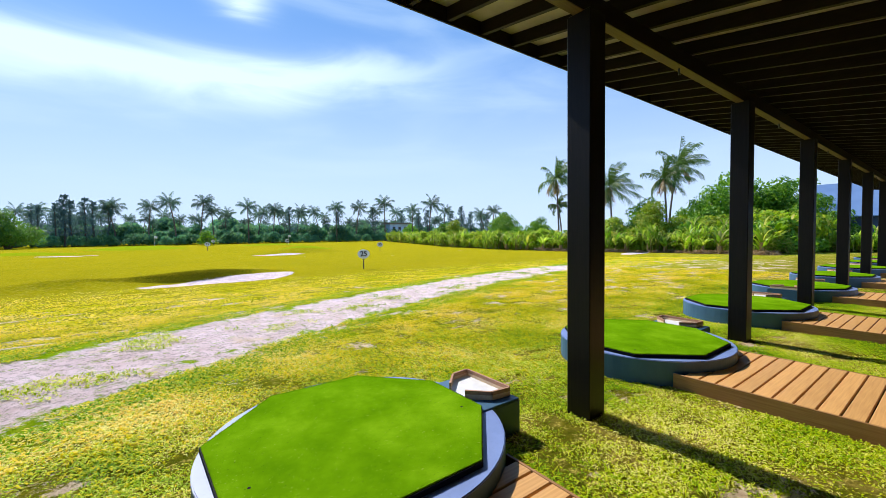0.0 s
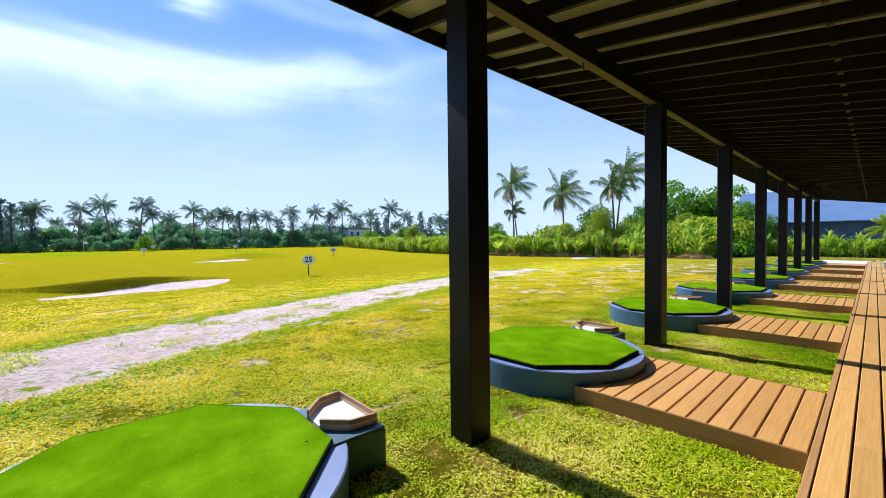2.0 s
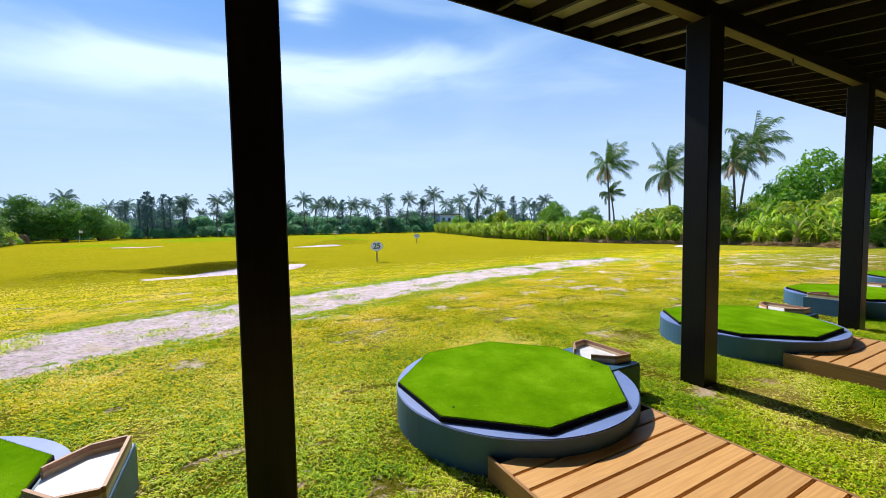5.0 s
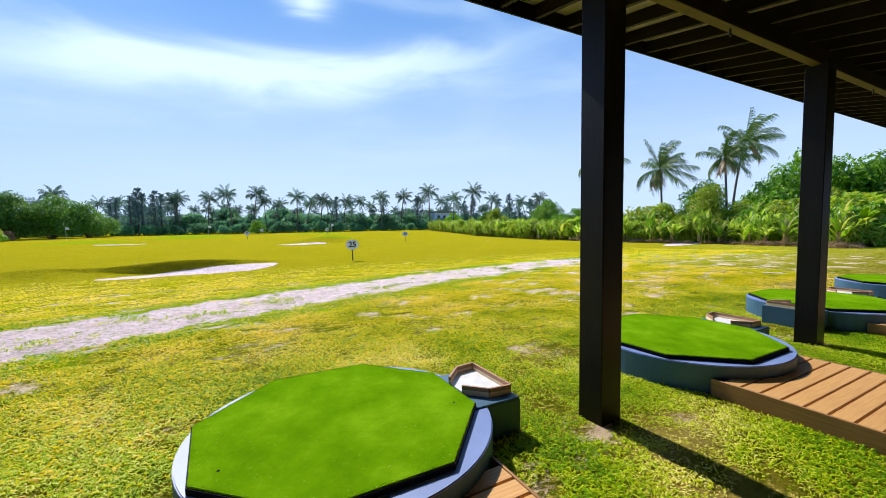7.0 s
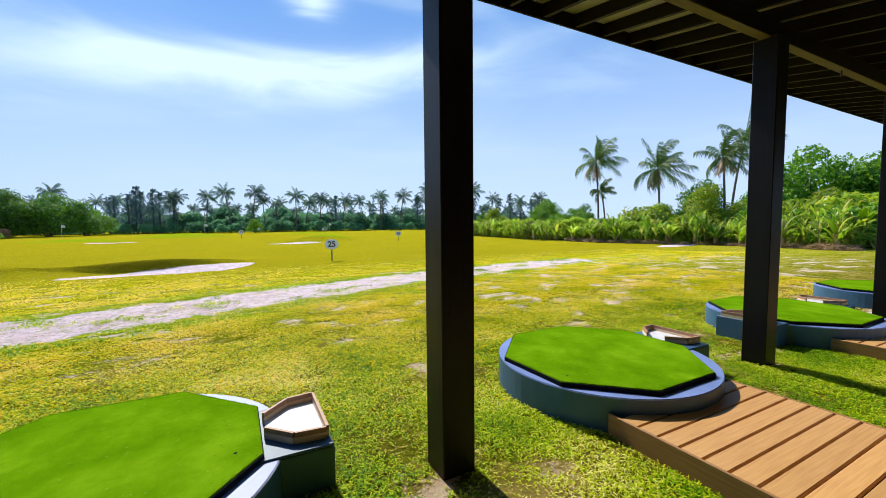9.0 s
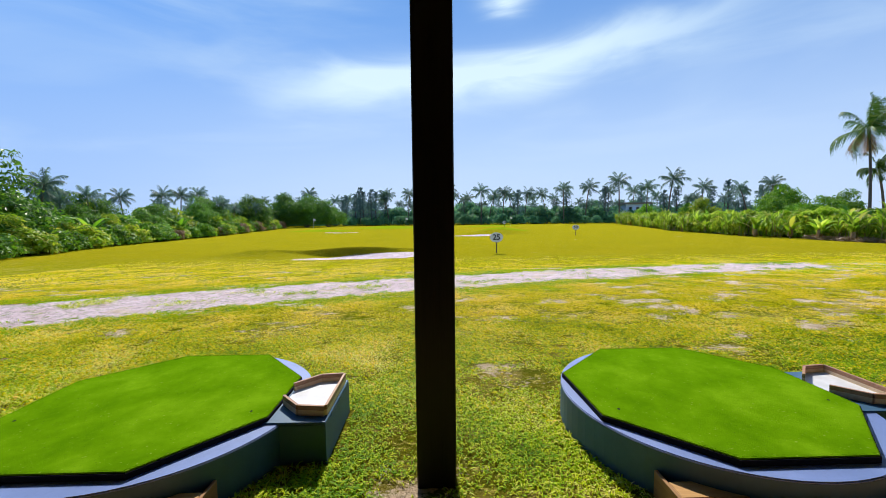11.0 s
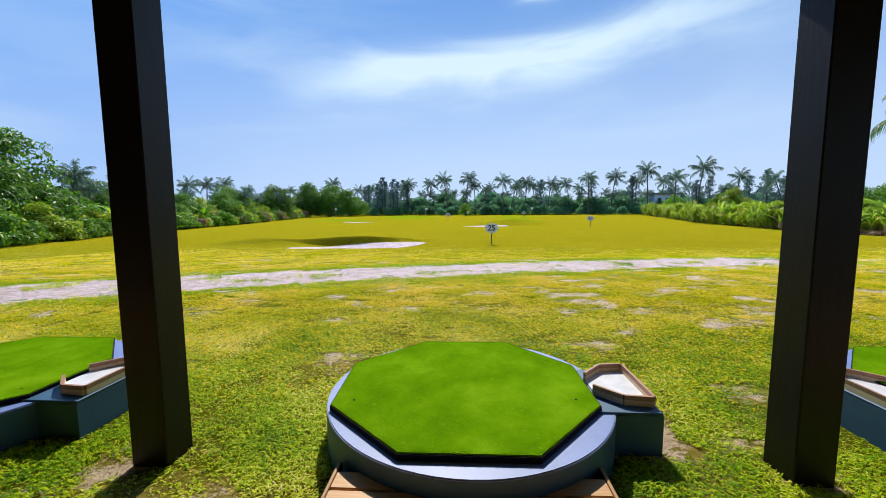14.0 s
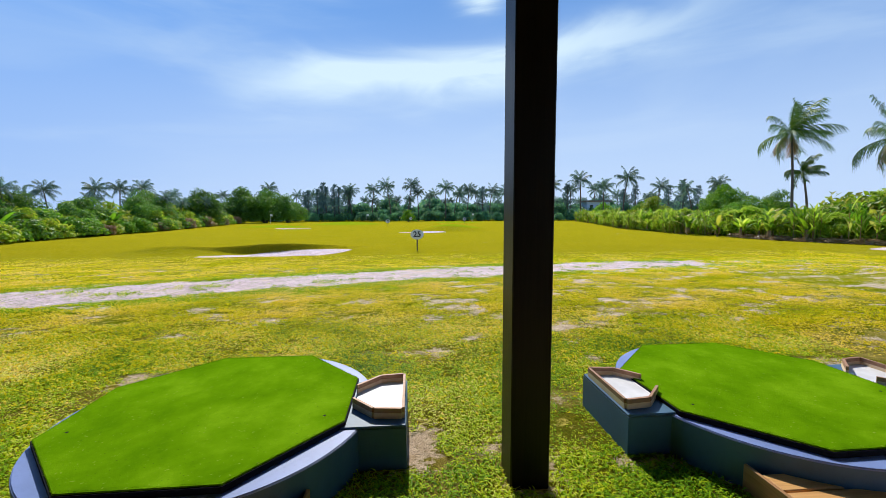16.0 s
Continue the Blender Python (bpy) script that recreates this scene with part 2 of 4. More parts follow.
M_VERGE = leaf("verge_blade", (0.08, 0.28, 0.004), (0.22, 0.44, 0.005), (0.46, 0.58, 0.008), rough=0.6, trans=0.5, spec=0.06)
# dark olive puts the shade of the bunker lip into the blades
M_ROUGH = leaf("rough_grass", (0.16, 0.17, 0.006), (0.30, 0.27, 0.008), (0.50, 0.42, 0.03), rough=0.8, trans=0.3, spec=0.05)


def patchy(material, lush):
    """Lets the blades' colour drift in patches over the lawn; lush: how far it turns green at the far end."""
    _g = material.node_tree
    _gr = [n for n in _g.nodes if n.type == "VALTORGB"][0]
    _gi = [l for l in _g.links if l.to_node == _gr][0].from_socket
    _gp = _g.nodes.new("ShaderNodeNewGeometry")
    _gn = _g.nodes.new("ShaderNodeTexNoise")
    _gn.inputs["Scale"].default_value, _gn.inputs["Detail"].default_value = 0.7, 4
    _ga = _g.nodes.new("ShaderNodeMath")
    _ga.operation = "MULTIPLY_ADD"
    _ga.inputs[1].default_value = 0.55
    _gb = _g.nodes.new("ShaderNodeMath")
    _gb.operation = "MULTIPLY_ADD"
    _gb.inputs[1].default_value = 1.7
    _g.links.new(_gp.outputs["Position"], _gn.inputs["Vector"])
    # the lawn is lusher towards the far end of the tee line
    _gs, _gm = _g.nodes.new("ShaderNodeSeparateXYZ"), _g.nodes.new("ShaderNodeMapRange")
    _gm.inputs["From Min"].default_value, _gm.inputs["From Max"].default_value = -4.0, 9.0
    _gm.inputs["To Min"].default_value, _gm.inputs["To Max"].default_value = -0.43, lush
    _g.links.new(_gp.outputs["Position"], _gs.inputs[0])
    _g.links.new(_gs.outputs[0], _gm.inputs["Value"])
    _g.links.new(_gm.outputs[0], _gb.inputs[2])
    _g.links.new(_gn.outputs["Fac"], _gb.inputs[0])
    _g.links.new(_gi, _ga.inputs[0])
    _g.links.new(_gb.outputs[0], _ga.inputs[2])
    _g.links.new(_ga.outputs[0], _gr.inputs["Fac"])


patchy(M_GRASS, -0.50)
patchy(M_GRASS_NEAR, -0.72)
_m = Mat("bark", 0.85)
M_BARK = _m.color(_m.ramp(_m.noise(6, 5), (0.3, (0.065, 0.05, 0.04)), (0.7, (0.17, 0.13, 0.10)))).bump(_m.noise(14), 0.5, 0.03).m

# the ground: turf, a worn sandy path across it, sand hollows and bare patches
BUNKERS = ((-0.15, 20.6, 4.15, 1.45, 0.48), (8.8, 46.8, 3.0, 1.0, 0.0), (-11.3, 61.2, 2.8, 1.2, 0.0), (38.0, 19.0, 4.0, 1.0, 0.2))
_m = Mat("ground", 0.95, spec=0.0)
_w = _m.world_co()
_sep = _m.n.new("ShaderNodeSeparateXYZ")
_m.l.new(_w, _sep.inputs[0])
_X, _Y = _sep.outputs[0], _sep.outputs[1]
_big = _m.noise(0.22, 4, 0.6, _w)
_mid = _m.noise(1.6, 5, 0.6, _w)
_fine = _m.noise(38, 4, 0.7, _w)
_turf = _m.ramp(_mid, (0.30, (0.17, 0.25, 0.002)), (0.5, (0.34, 0.36, 0.003)), (0.72, (0.58, 0.47, 0.02)))
_far = _m.ramp(_big, (0.3, (0.40, 0.30, 0.003)), (0.7, (0.54, 0.375, 0.005)))
_tofar = _m.math("MULTIPLY", _m.math("SUBTRACT", _Y, 9.0), 1 / 12)
_clamp = _m.n.new("ShaderNodeClamp")
_m.l.new(_tofar, _clamp.inputs[0])
_turf = _m.mix(_m.math("MULTIPLY", _clamp.outputs[0], 0.85), _turf, _far)
_turf = _m.mix(_m.ramp(_fine, (0.35, (0.0,)), (0.62, (0.75,))), _turf, (0.10, 0.13, 0.003))
_turf = _m.mix(_m.ramp(_m.noise(7, 5, 0.75, _w), (0.45, (0.0,)), (0.7, (0.5,))), _turf, (0.58, 0.52, 0.02))
# darker brown near the tees: soil, and shade painted between the blades
_near_dark = _m.n.new("ShaderNodeMapRange")
_m.l.new(_Y, _near_dark.inputs["Value"])
_near_dark.inputs["From Min"].default_value, _near_dark.inputs["From Max"].default_value = 0.8, 7.0
_near_dark.inputs["To Min"].default_value, _near_dark.inputs["To Max"].default_value = 0.58, 0.0
_turf = _m.mix(_near_dark.outputs[0], _turf, (0.085, 0.062, 0.018))
_fade = _m.math("SUBTRACT", 1.0, _m.math("MULTIPLY", _clamp.outputs[0], 0.55))
_turf = _m.mix(_m.math("MULTIPLY", _m.ramp(_m.noise(4.6, 7, 0.85, _w), (0.53, (0.0,)), (0.60, (0.75,))), _fade), _turf, (0.10, 0.135, 0.002))
_turf = _m.mix(_m.math("MULTIPLY", _m.ramp(_m.noise(6.3, 7, 0.85, _m.coords((1, 1.6, 1), _w)), (0.54, (0.0,)), (0.62, (0.8,))), _fade), _turf, (0.86, 0.70, 0.16))
_dry = _m.ramp(_m.noise(0.75, 6, 0.7, _w), (0.50, (0.0,)), (0.66, (0.6,)))
_dry = _m.math("MULTIPLY", _dry, _m.math("SUBTRACT", 1.0, _clamp.outputs[0]))
_turf = _m.mix(_dry, _turf, (0.56, 0.40, 0.13))
for _bx, _by, _rx, _ry in ((-5.0, 76.0, 7.5, 4.0), (17.0, 84.0, 7.0, 4.0), (-16.0, 66.0, 6.0, 3.5), (13.0, 51.0, 4.5, 2.2)):
    _u, _v = _m.math("DIVIDE", _m.math("SUBTRACT", _X, _bx), _rx), _m.math("DIVIDE", _m.math("SUBTRACT", _Y, _by), _ry)
    _d = _m.math("ADD", _m.math("MULTIPLY", _u, _u), _m.math("MULTIPLY", _v, _v))
    _turf = _m.mix(_m.ramp(_d, (0.7, (0.6,)), (1.0, (0.0,))), _turf, (0.22, 0.36, 0.006))
_sand = _m.ramp(_m.noise(2.4, 6, 0.65, _w), (0.3, (0.68, 0.50, 0.48)), (0.7, (0.95, 0.78, 0.80)))
_sand = _m.mix(_m.ramp(_m.noise(13, 6, 0.8, _w), (0.50, (0.0,)), (0.60, (0.75,))), _sand, (0.30, 0.22, 0.17))
# path: distance from the curve y = 6.85 + 0.5 x - 0.01 x^2, its half width narrowing along x
_line = _m.math("SUBTRACT", _Y, _m.math("MULTIPLY_ADD", _X, _m.math("MULTIPLY_ADD", _X, -0.01, 0.5), 6.85))
_half = _m.math("MULTIPLY_ADD", _X, -0.012, 1.85)
_half = _m.math("SUBTRACT", _half, _m.math("MULTIPLY", _m.math("MAXIMUM", _m.math("SUBTRACT", _X, 17.0), 0.0), 0.22))
_edge = _m.math("SUBTRACT", _half, _m.math("ABSOLUTE", _line))
_edge = _m.math("ADD", _edge, _m.math("MULTIPLY_ADD", _m.noise(1.3, 7, 0.8, _w), 5.4, -2.8))
_verge = _m.ramp(_m.math("ADD", _m.math("MULTIPLY", _edge, 0.35), 0.75), (0.30, (0.0,)), (0.62, (0.75,)))
_turf = _m.mix(_verge, _turf, (0.24, 0.40, 0.004))
_path = _m.ramp(_edge, (0.0, (0.0,)), (0.30, (1.0,)))
_path = _m.mix(_m.ramp(_m.noise(3.2, 6, 0.8, _w), (0.57, (0.0,)), (0.63, (0.9,))), _path, 0.0)
_path = _m.mix(_m.ramp(_m.noise(11, 5, 0.75, _w), (0.59, (0.0,)), (0.64, (0.85,))), _path, 0.0)
_mask = _path
for _bx, _by, _rx, _ry, _rot in BUNKERS:
    _dx, _dy = _m.math("SUBTRACT", _X, _bx), _m.math("SUBTRACT", _Y, _by)
    _ca, _sa = math.cos(_rot), math.sin(_rot)
    _u = _m.math("DIVIDE", _m.math("ADD", _m.math("MULTIPLY", _dx, _ca), _m.math("MULTIPLY", _dy, _sa)), _rx)
    _v = _m.math("DIVIDE", _m.math("ADD", _m.math("MULTIPLY", _dx, -_sa), _m.math("MULTIPLY", _dy, _ca)), _ry)
    _d = _m.math("ADD", _m.math("MULTIPLY", _u, _u), _m.math("MULTIPLY", _v, _v))
    _d = _m.math("ADD", _d, _m.math("MULTIPLY_ADD", _m.noise(0.8, 4, 0.6, _w), 0.5, -0.25))
    _mask = _m.math("MAXIMUM", _mask, _m.ramp(_d, (0.93, (1.0,)), (1.0, (0.0,))))
# bare earth patches, worn through the turf
_at = _m.n.new("ShaderNodeAttribute")
_at.attribute_name = "bare"
_bare = _m.math("ADD", _at.outputs["Fac"], _m.math("MULTIPLY_ADD", _m.noise(11, 7, 0.85, _m.coords((1, 1.5, 1), _w)), 3.4, -1.7))
_bare = _m.ramp(_bare, (0.52, (0.0,)), (0.66, (0.9,)))
_soil = _m.ramp(_m.noise(5, 6, 0.7, _w), (0.3, (0.52, 0.35, 0.22)), (0.7, (0.95, 0.78, 0.60)))
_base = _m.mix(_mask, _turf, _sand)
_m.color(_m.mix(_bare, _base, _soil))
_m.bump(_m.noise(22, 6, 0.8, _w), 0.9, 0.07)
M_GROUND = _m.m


# ---- mesh helpers ----
def mesh_of(name, bm, material):
    me = bpy.data.meshes.new(name)
    bm.to_mesh(me)
    bm.free()
    me.materials.append(material)
    return me


def part(name, bm, material, parent=None, label="", m=None):
    ob = new(name, mesh_of(name, bm, material) if isinstance(bm, bmesh.types.BMesh) else bm)
    if parent:
        ob.parent = parent
    if m is not None:
        ob.matrix_basis = m
    return tagged(ob, label)


def raw(name, verts, faces, material, smooth=False):
    me = bpy.data.meshes.new(name)
    me.from_pydata([tuple(v) for v in verts], [], [tuple(f) for f in faces])
    me.materials.append(material)
    if smooth:
        me.polygons.foreach_set("use_smooth", [True] * len(me.polygons))
    me.update()
    return me


def box(x0, x1, y0, y1, z0, z1, bevel=0.0, bm=None):
    bm = bm or bmesh.new()
    g = bmesh.ops.create_cube(bm, size=1, matrix=Matrix.LocRotScale(((x0 + x1) / 2, (y0 + y1) / 2, (z0 + z1) / 2), None, (x1 - x0, y1 - y0, z1 - z0)))
    if bevel:
        edges = list({e for v in g["verts"] for e in v.link_edges})
        bmesh.ops.bevel(bm, geom=edges, offset=bevel, segments=1, affect="EDGES")
    return bm


def prism(points, z0, z1, bevel=0.0, bm=None):
    """An upright prism over a convex outline."""
    bm = bm or bmesh.new()
    f = bm.faces.new([bm.verts.new((x, y, z0)) for x, y in points])
    if f.normal.z > 0:
        f.normal_flip()
    ext = bmesh.ops.extrude_face_region(bm, geom=[f])
    top = [v for v in ext["geom"] if isinstance(v, bmesh.types.BMVert)]
    for v in top:
        v.co.z = z1
    bmesh.ops.recalc_face_normals(bm, faces=bm.faces)
    if bevel:
        edges = [e for e in bm.edges if all(v in top for v in e.verts)]
        bmesh.ops.bevel(bm, geom=edges, offset=bevel, segments=2, affect="EDGES")
    return bm


def tube(points, radii, sides=8):
    """Vertices and faces of a tapered round limb along points."""
    vs, fs = [], []
    for i, (p, r) in enumerate(zip(points, radii)):
        a, b = points[max(i - 1, 0)], points[min(i + 1, len(points) - 1)]
        d = (Vector(b) - Vector(a)).normalized()
        u = d.cross(Vector((0.3, 1, 0.1))).normalized()
        w = d.cross(u)
        for k in range(sides):
            t = 2 * math.pi * k / sides
            vs.append(Vector(p) + r * (math.cos(t) * u + math.sin(t) * w))
    for i in range(len(points) - 1):
        for k in range(sides):
            a, b = i * sides + k, i * sides + (k + 1) % sides
            fs.append((a, b, b + sides, a + sides))
    return vs, fs


def smooth01(a):
    a = np.clip(a, 0, 1)
    return a * a * (3 - 2 * a)


def ground_z(x, y):
    """Height of the turf."""
    z = -0.45 * smooth01((y - 2) / 16) + 0.45 * smooth01((y - 35) / 70)
    for cx, cy, rx, ry, h in ((13.5, 50.5, 5, 2.5, 0.5), (-5, 76, 7, 3, 0.7), (17, 84, 6, 3, 0.6), (-16, 66, 5, 3, 0.4)):
        z = z + h * np.exp(-((x - cx) / rx) ** 2 * 1.3 - ((y - cy) / ry) ** 2 * 1.3)
    for cx, cy, rx, ry, rot in BUNKERS[:3]:
        z = z - 0.22 * np.exp(-(((x - cx) / rx) ** 2 + ((y - cy) / ry) ** 2) * 1.2)
    # steep grassy lip behind the first sand hollow
    back = y - (22.30 + 0.27 * x + 0.25 * np.sin(x * 0.9))
    z = z + 0.38 * np.exp(-((x + 1.3) / 3.3) ** 2) * smooth01(back / 0.9 + 0.3) * np.exp(-(np.maximum(back, 0) / 2.2) ** 2)
    z = z + 0.36 * np.exp(-((x + 6.6) / 2.3) ** 2) * np.exp(-((y - 21.2) / 1.1) ** 2)
    back = y - (47.9 + 0.05 * x)
    return z + 0.6 * np.exp(-((x - 12.0) / 3.5) ** 2) * smooth01(back / 0.8 + 0.3) * np.exp(-(np.maximum(back, 0) / 3.0) ** 2)


BAY = 4.0


def bare_at(x, y):
    """How far the turf is worn away at a place, 0 to 1."""
    v = 0.65 * noise.noise(Vector((x * 0.9 + y * 0.25, y * 1.6, 0.0))) + 0.55 * noise.noise(Vector((x * 2.3, y * 3.6, 4.0))) + 0.45 * noise.noise(Vector((x * 5.5, y * 8.0, 9.0)))
    want = 0.30 if y > 3.0 else 0.47
    if x > 7:
        want -= 0.14
    if -1.9 < y < -0.5:
        want = 0.50
    if y > 13 or x < -9 or x > 26:
        want = 0.75
    px, py = x - BAY * round(x / BAY), y
    near_post = math.hypot(px, py) if y < 3 else 9.0
    want -= 0.18 * max(0.0, 1 - near_post / 0.45)
    ex, ey = x - BAY * math.floor(x / BAY) - 2.15, y - 0.3
    if y < 0.9:
        want -= 0.26 * max(0.0, 1 - abs(math.hypot(ex, ey) - 1.15) / 0.45)
    return min(1.0, max(0.0, 0.5 + (v - want) * 1.6))


# ---- ground ----
def axis(lo, hi, step, far, grow=1.25):
    mid = list(np.arange(lo, hi + 1e-6, step))
    out, s = [], step
    p = hi
    while p < far:
        s = min(s * grow, 300)
        p += s
        out.append(p)
    pre, s, p = [], step, lo
    while p > -far:
        s = min(s * grow, 300)
        p -= s
        pre.append(p)
    return np.array(pre[::-1] + mid + out)


gx, gy = axis(-10, 24, 0.22, 2500, 1.12), axis(-3, 26, 0.22, 2500, 1.06)
GX, GY = np.meshgrid(gx, gy)
GZ = ground_z(GX, GY) + 0.012 * np.sin(GX * 2.3 + 1) * np.sin(GY * 2.9) * (GY < 30)
nx = len(gx)
faces = [(j * nx + i, j * nx + i + 1, (j + 1) * nx + i + 1, (j + 1) * nx + i) for j in range(len(gy) - 1) for i in range(nx - 1)]
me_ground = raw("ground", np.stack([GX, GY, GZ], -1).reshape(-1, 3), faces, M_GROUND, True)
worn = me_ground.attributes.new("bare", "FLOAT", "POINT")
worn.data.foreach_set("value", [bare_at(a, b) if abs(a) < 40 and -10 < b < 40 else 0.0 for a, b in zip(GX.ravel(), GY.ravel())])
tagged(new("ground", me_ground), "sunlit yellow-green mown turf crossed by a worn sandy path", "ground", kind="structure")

# ---- shelter: posts, beams, rafters, roof ----
X0, X1 = -9.0, 29.2
SLOPE = 0.16


def under(y):
    """Underside of the rafters."""
    return 3.75 + SLOPE * y


def make_post(top):
    return mesh_of("post", box(-0.117, 0.117, -0.117, 0.117, -0.3, top, 0.007), M_POST)


me_front, me_back = make_post(under(0) - 0.18), make_post(under(-3.4) - 0.18)
for i in range(-2, 8):
    p = new("post", me_front)
    p.location = (i * BAY, 0, 0)
    tagged(p, "dark brown stained square timber post standing in the grass", "post", "front posts of the shelter")
    p = new("post", me_back)
    p.location = (i * BAY, -3.4, 0)
    tagged(p, "dark brown square timber post rising through the grey deck", "post", "back posts of the shelter")
roof = tagged(new("shelter_roof"), "long dark timber lean-to roof over the tee line", "roof", kind="structure")
for y in (0, -3.4):
    part("beam", box(X0, X1, y - 0.055, y + 0.055, under(y) - 0.18, under(y), 0.004), M_RAFTER, roof)
# pale strip added to paint the grass bounce on the beam's underside
part("beam_soffit", box(X0, X1, -0.050, 0.050, under(0) - 0.188, under(0) - 0.1802), M_BEAM, roof, "thin pale strip under the front beam, coloured for light bounced off the grass")
YF, YB = 1.36, -4.3


def sloped(x0, x1, y0, y1, lift0, lift1):
    bm = box(x0, x1, y0, y1, 0, 1)
    for v in bm.verts:
        v.co.z = under(v.co.y) + (lift1 if v.co.z > 0.5 else lift0)
    return bm


me_rafter = mesh_of("rafter", sloped(-0.025, 0.025, YB, YF, 0.0, 0.145), M_RAFTER)
k = 0
while X0 + 0.01 + k * BAY / 8 < X1:
    part("rafter", me_rafter, None, roof, m=Matrix.Translation((X0 + 0.01 + k * BAY / 8, 0, 0)))
    k += 1
me_cleat = mesh_of("cleat", box(-0.02, 0.02, -0.025, 0.025, -0.022, 0, 0.004), M_BEAM)
for k in range(70):
    part("cleat", me_cleat, None, roof, m=Matrix.Translation((X0 + 0.51 + k * 0.5, -1.92, under(-1.92) - 0.006)))
for k in range(-2, 7):
    hook = tube([(0, 0, 0), (0, 0, -0.05), (0.012, 0, -0.075), (0.03, 0, -0.07)], [0.01, 0.012, 0.012, 0.008], 8)
    part("hook", raw("hook", *hook, M_BLACK, True), None, roof, m=Matrix.Translation((1.85 + k * BAY, 0, under(0) - 0.18)))
part("roof_sheet", sloped(X0 - 0.1, X1 + 0.1, YB - 0.1, YF + 0.06, 0.147, 0.18), M_CEILING, roof, "pale underside of the roof sheeting")
part("roof_cover", sloped(X0 - 0.12, X1 + 0.12, YB - 0.12, YF + 0.08, 0.222, 0.25), M_ROOF, roof)
part("fascia_board", sloped(X0 - 0.1, X1 + 0.1, YF + 0.002, YF + 0.03, -0.02, 0.19), M_RAFTER, roof)
part("end_board", sloped(X1 + 0.004, X1 + 0.03, YB, YF, -0.02, 0.19), M_RAFTER, roof)
# wall added out of view to keep sky light off posts and platforms
wall = tagged(new("wall_back", mesh_of("wall_back", box(X0, 7.85, -3.75, -3.6, 0.0, under(-3.6)), M_RAFTER)), "unseen dark timber back wall added to block sky light", "wall", kind="structure")

# back bay with a boarded panel and a glazed opening
_m = Mat("window_glass", 0.03)
_m.b.inputs["Transmission Weight"].default_value = 1.0
_m.b.inputs["IOR"].default_value = 1.02
M_GLASS = _m.color((0.92, 0.96, 0.96)).m
bay = tagged(new("window_bay"), "dark timber framed glazed opening in the back of the shelter", "window", kind="structure")
for bx in (9.45, 10.90):
    part("jamb", box(bx, bx + 0.09, -3.52, -3.42, 0.158, under(-3.4) - 0.19, 0.004), M_POST, bay)
part("head", box(9.542, 10.898, -3.51, -3.43, 2.25, 2.35, 0.004), M_BEAM, bay)
part("boarding", box(8.12, 9.448, -3.50, -3.45, 0.158, under(-3.4) - 0.19), M_RAFTER, bay)
part("knee_panel", box(10.992, 11.88, -3.50, -3.45, 0.158, 0.75, 0.004), M_RAFTER, bay)
pane = part("pane", box(9.542, 10.898, -3.474, -3.466, 0.158, 2.248), M_GLASS, bay)
pane.visible_shadow = False

# ---- boardwalk ----
DECK = 0.157
walkway = tagged(new("floor_boardwalk"), "long timber boardwalk of lengthwise planks behind the tees", "boardwalk", kind="structure")
me_plank = mesh_of("plank", box(0.003, 3.997, 0.0065, 0.1385, -0.03, 0, 0.005), M_PLANK_X)
me_plank_grey = mesh_of("plank", box(0.003, 3.997, 0.0065, 0.1385, -0.03, 0, 0.005), M_PLANK_GREY)
for r in range(12):
    y = -1.96 - 0.145 * (r + 1)
    off = (0.0, 2.6, 1.2, 3.3)[r % 4]
    x = X0 - 4 + off
    while x < X1 - 0.2:
        if x + 4 > X0:
            part("plank", me_plank if r < 4 else me_plank_grey, None, walkway, m=Matrix.Translation((x, y, DECK)))
        x += 4
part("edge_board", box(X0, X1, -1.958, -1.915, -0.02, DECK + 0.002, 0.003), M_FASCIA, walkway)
part("substructure", box(X0, X1, -3.7, -1.962, -0.1, DECK - 0.034), M_RAFTER, walkway)

# ---- tees ----
CX, CY, R = 2.01, 0.495, 1.022
PLAT = 0.277


def drum(r, z0, z1, bevel):
    bm = bmesh.new()
    n = 72
    return prism([(CX + r * math.cos(2 * math.pi * i / n), CY + r * math.sin(2 * math.pi * i / n)) for i in range(n)], z0, z1, bevel, bm)


def block(flip):
    x0, x1 = (2.72, 3.272)
    if flip:
        x0, x1 = 2 * CX - x1, 2 * CX - x0
    return box(x0, x1, 0.14, 0.83, -0.1, PLAT - 0.008, 0.0), box(x0 + 0.001, x1 - 0.001, 0.141, 0.829, PLAT - 0.0078, PLAT + 0.012, 0.006)


OCT = [(-0.915, -0.405), (-0.380, -0.905), (0.387, -0.900), (0.886, -0.342), (0.882, 0.330), (0.387, 0.885), (-0.392, 0.885), (-0.945, 0.312)]


def octagon(grow):
    return [(x * grow, y * grow) for x, y in OCT]


tee = tagged(new("tee_platform"), "round low blue-grey painted concrete tee platform", "tee platform", "tee platforms")
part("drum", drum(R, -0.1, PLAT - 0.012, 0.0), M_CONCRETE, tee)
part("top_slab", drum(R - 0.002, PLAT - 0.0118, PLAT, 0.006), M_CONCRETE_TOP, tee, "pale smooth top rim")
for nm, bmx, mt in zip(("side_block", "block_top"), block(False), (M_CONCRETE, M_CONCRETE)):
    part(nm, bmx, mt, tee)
matt = tagged(new("golf_mat"), "eight-sided green artificial turf hitting mat with black rubber edge", "golf mat", "hitting mats")
part("rubber_base", prism(octagon(1.0), 0.0, 0.034, 0.0), M_RUBBER, matt)
part("turf", prism(octagon(0.992), 0.0342, 0.042, 0.003), M_TURF, matt)
_rng = random.Random(21)
vs, fs = [], []
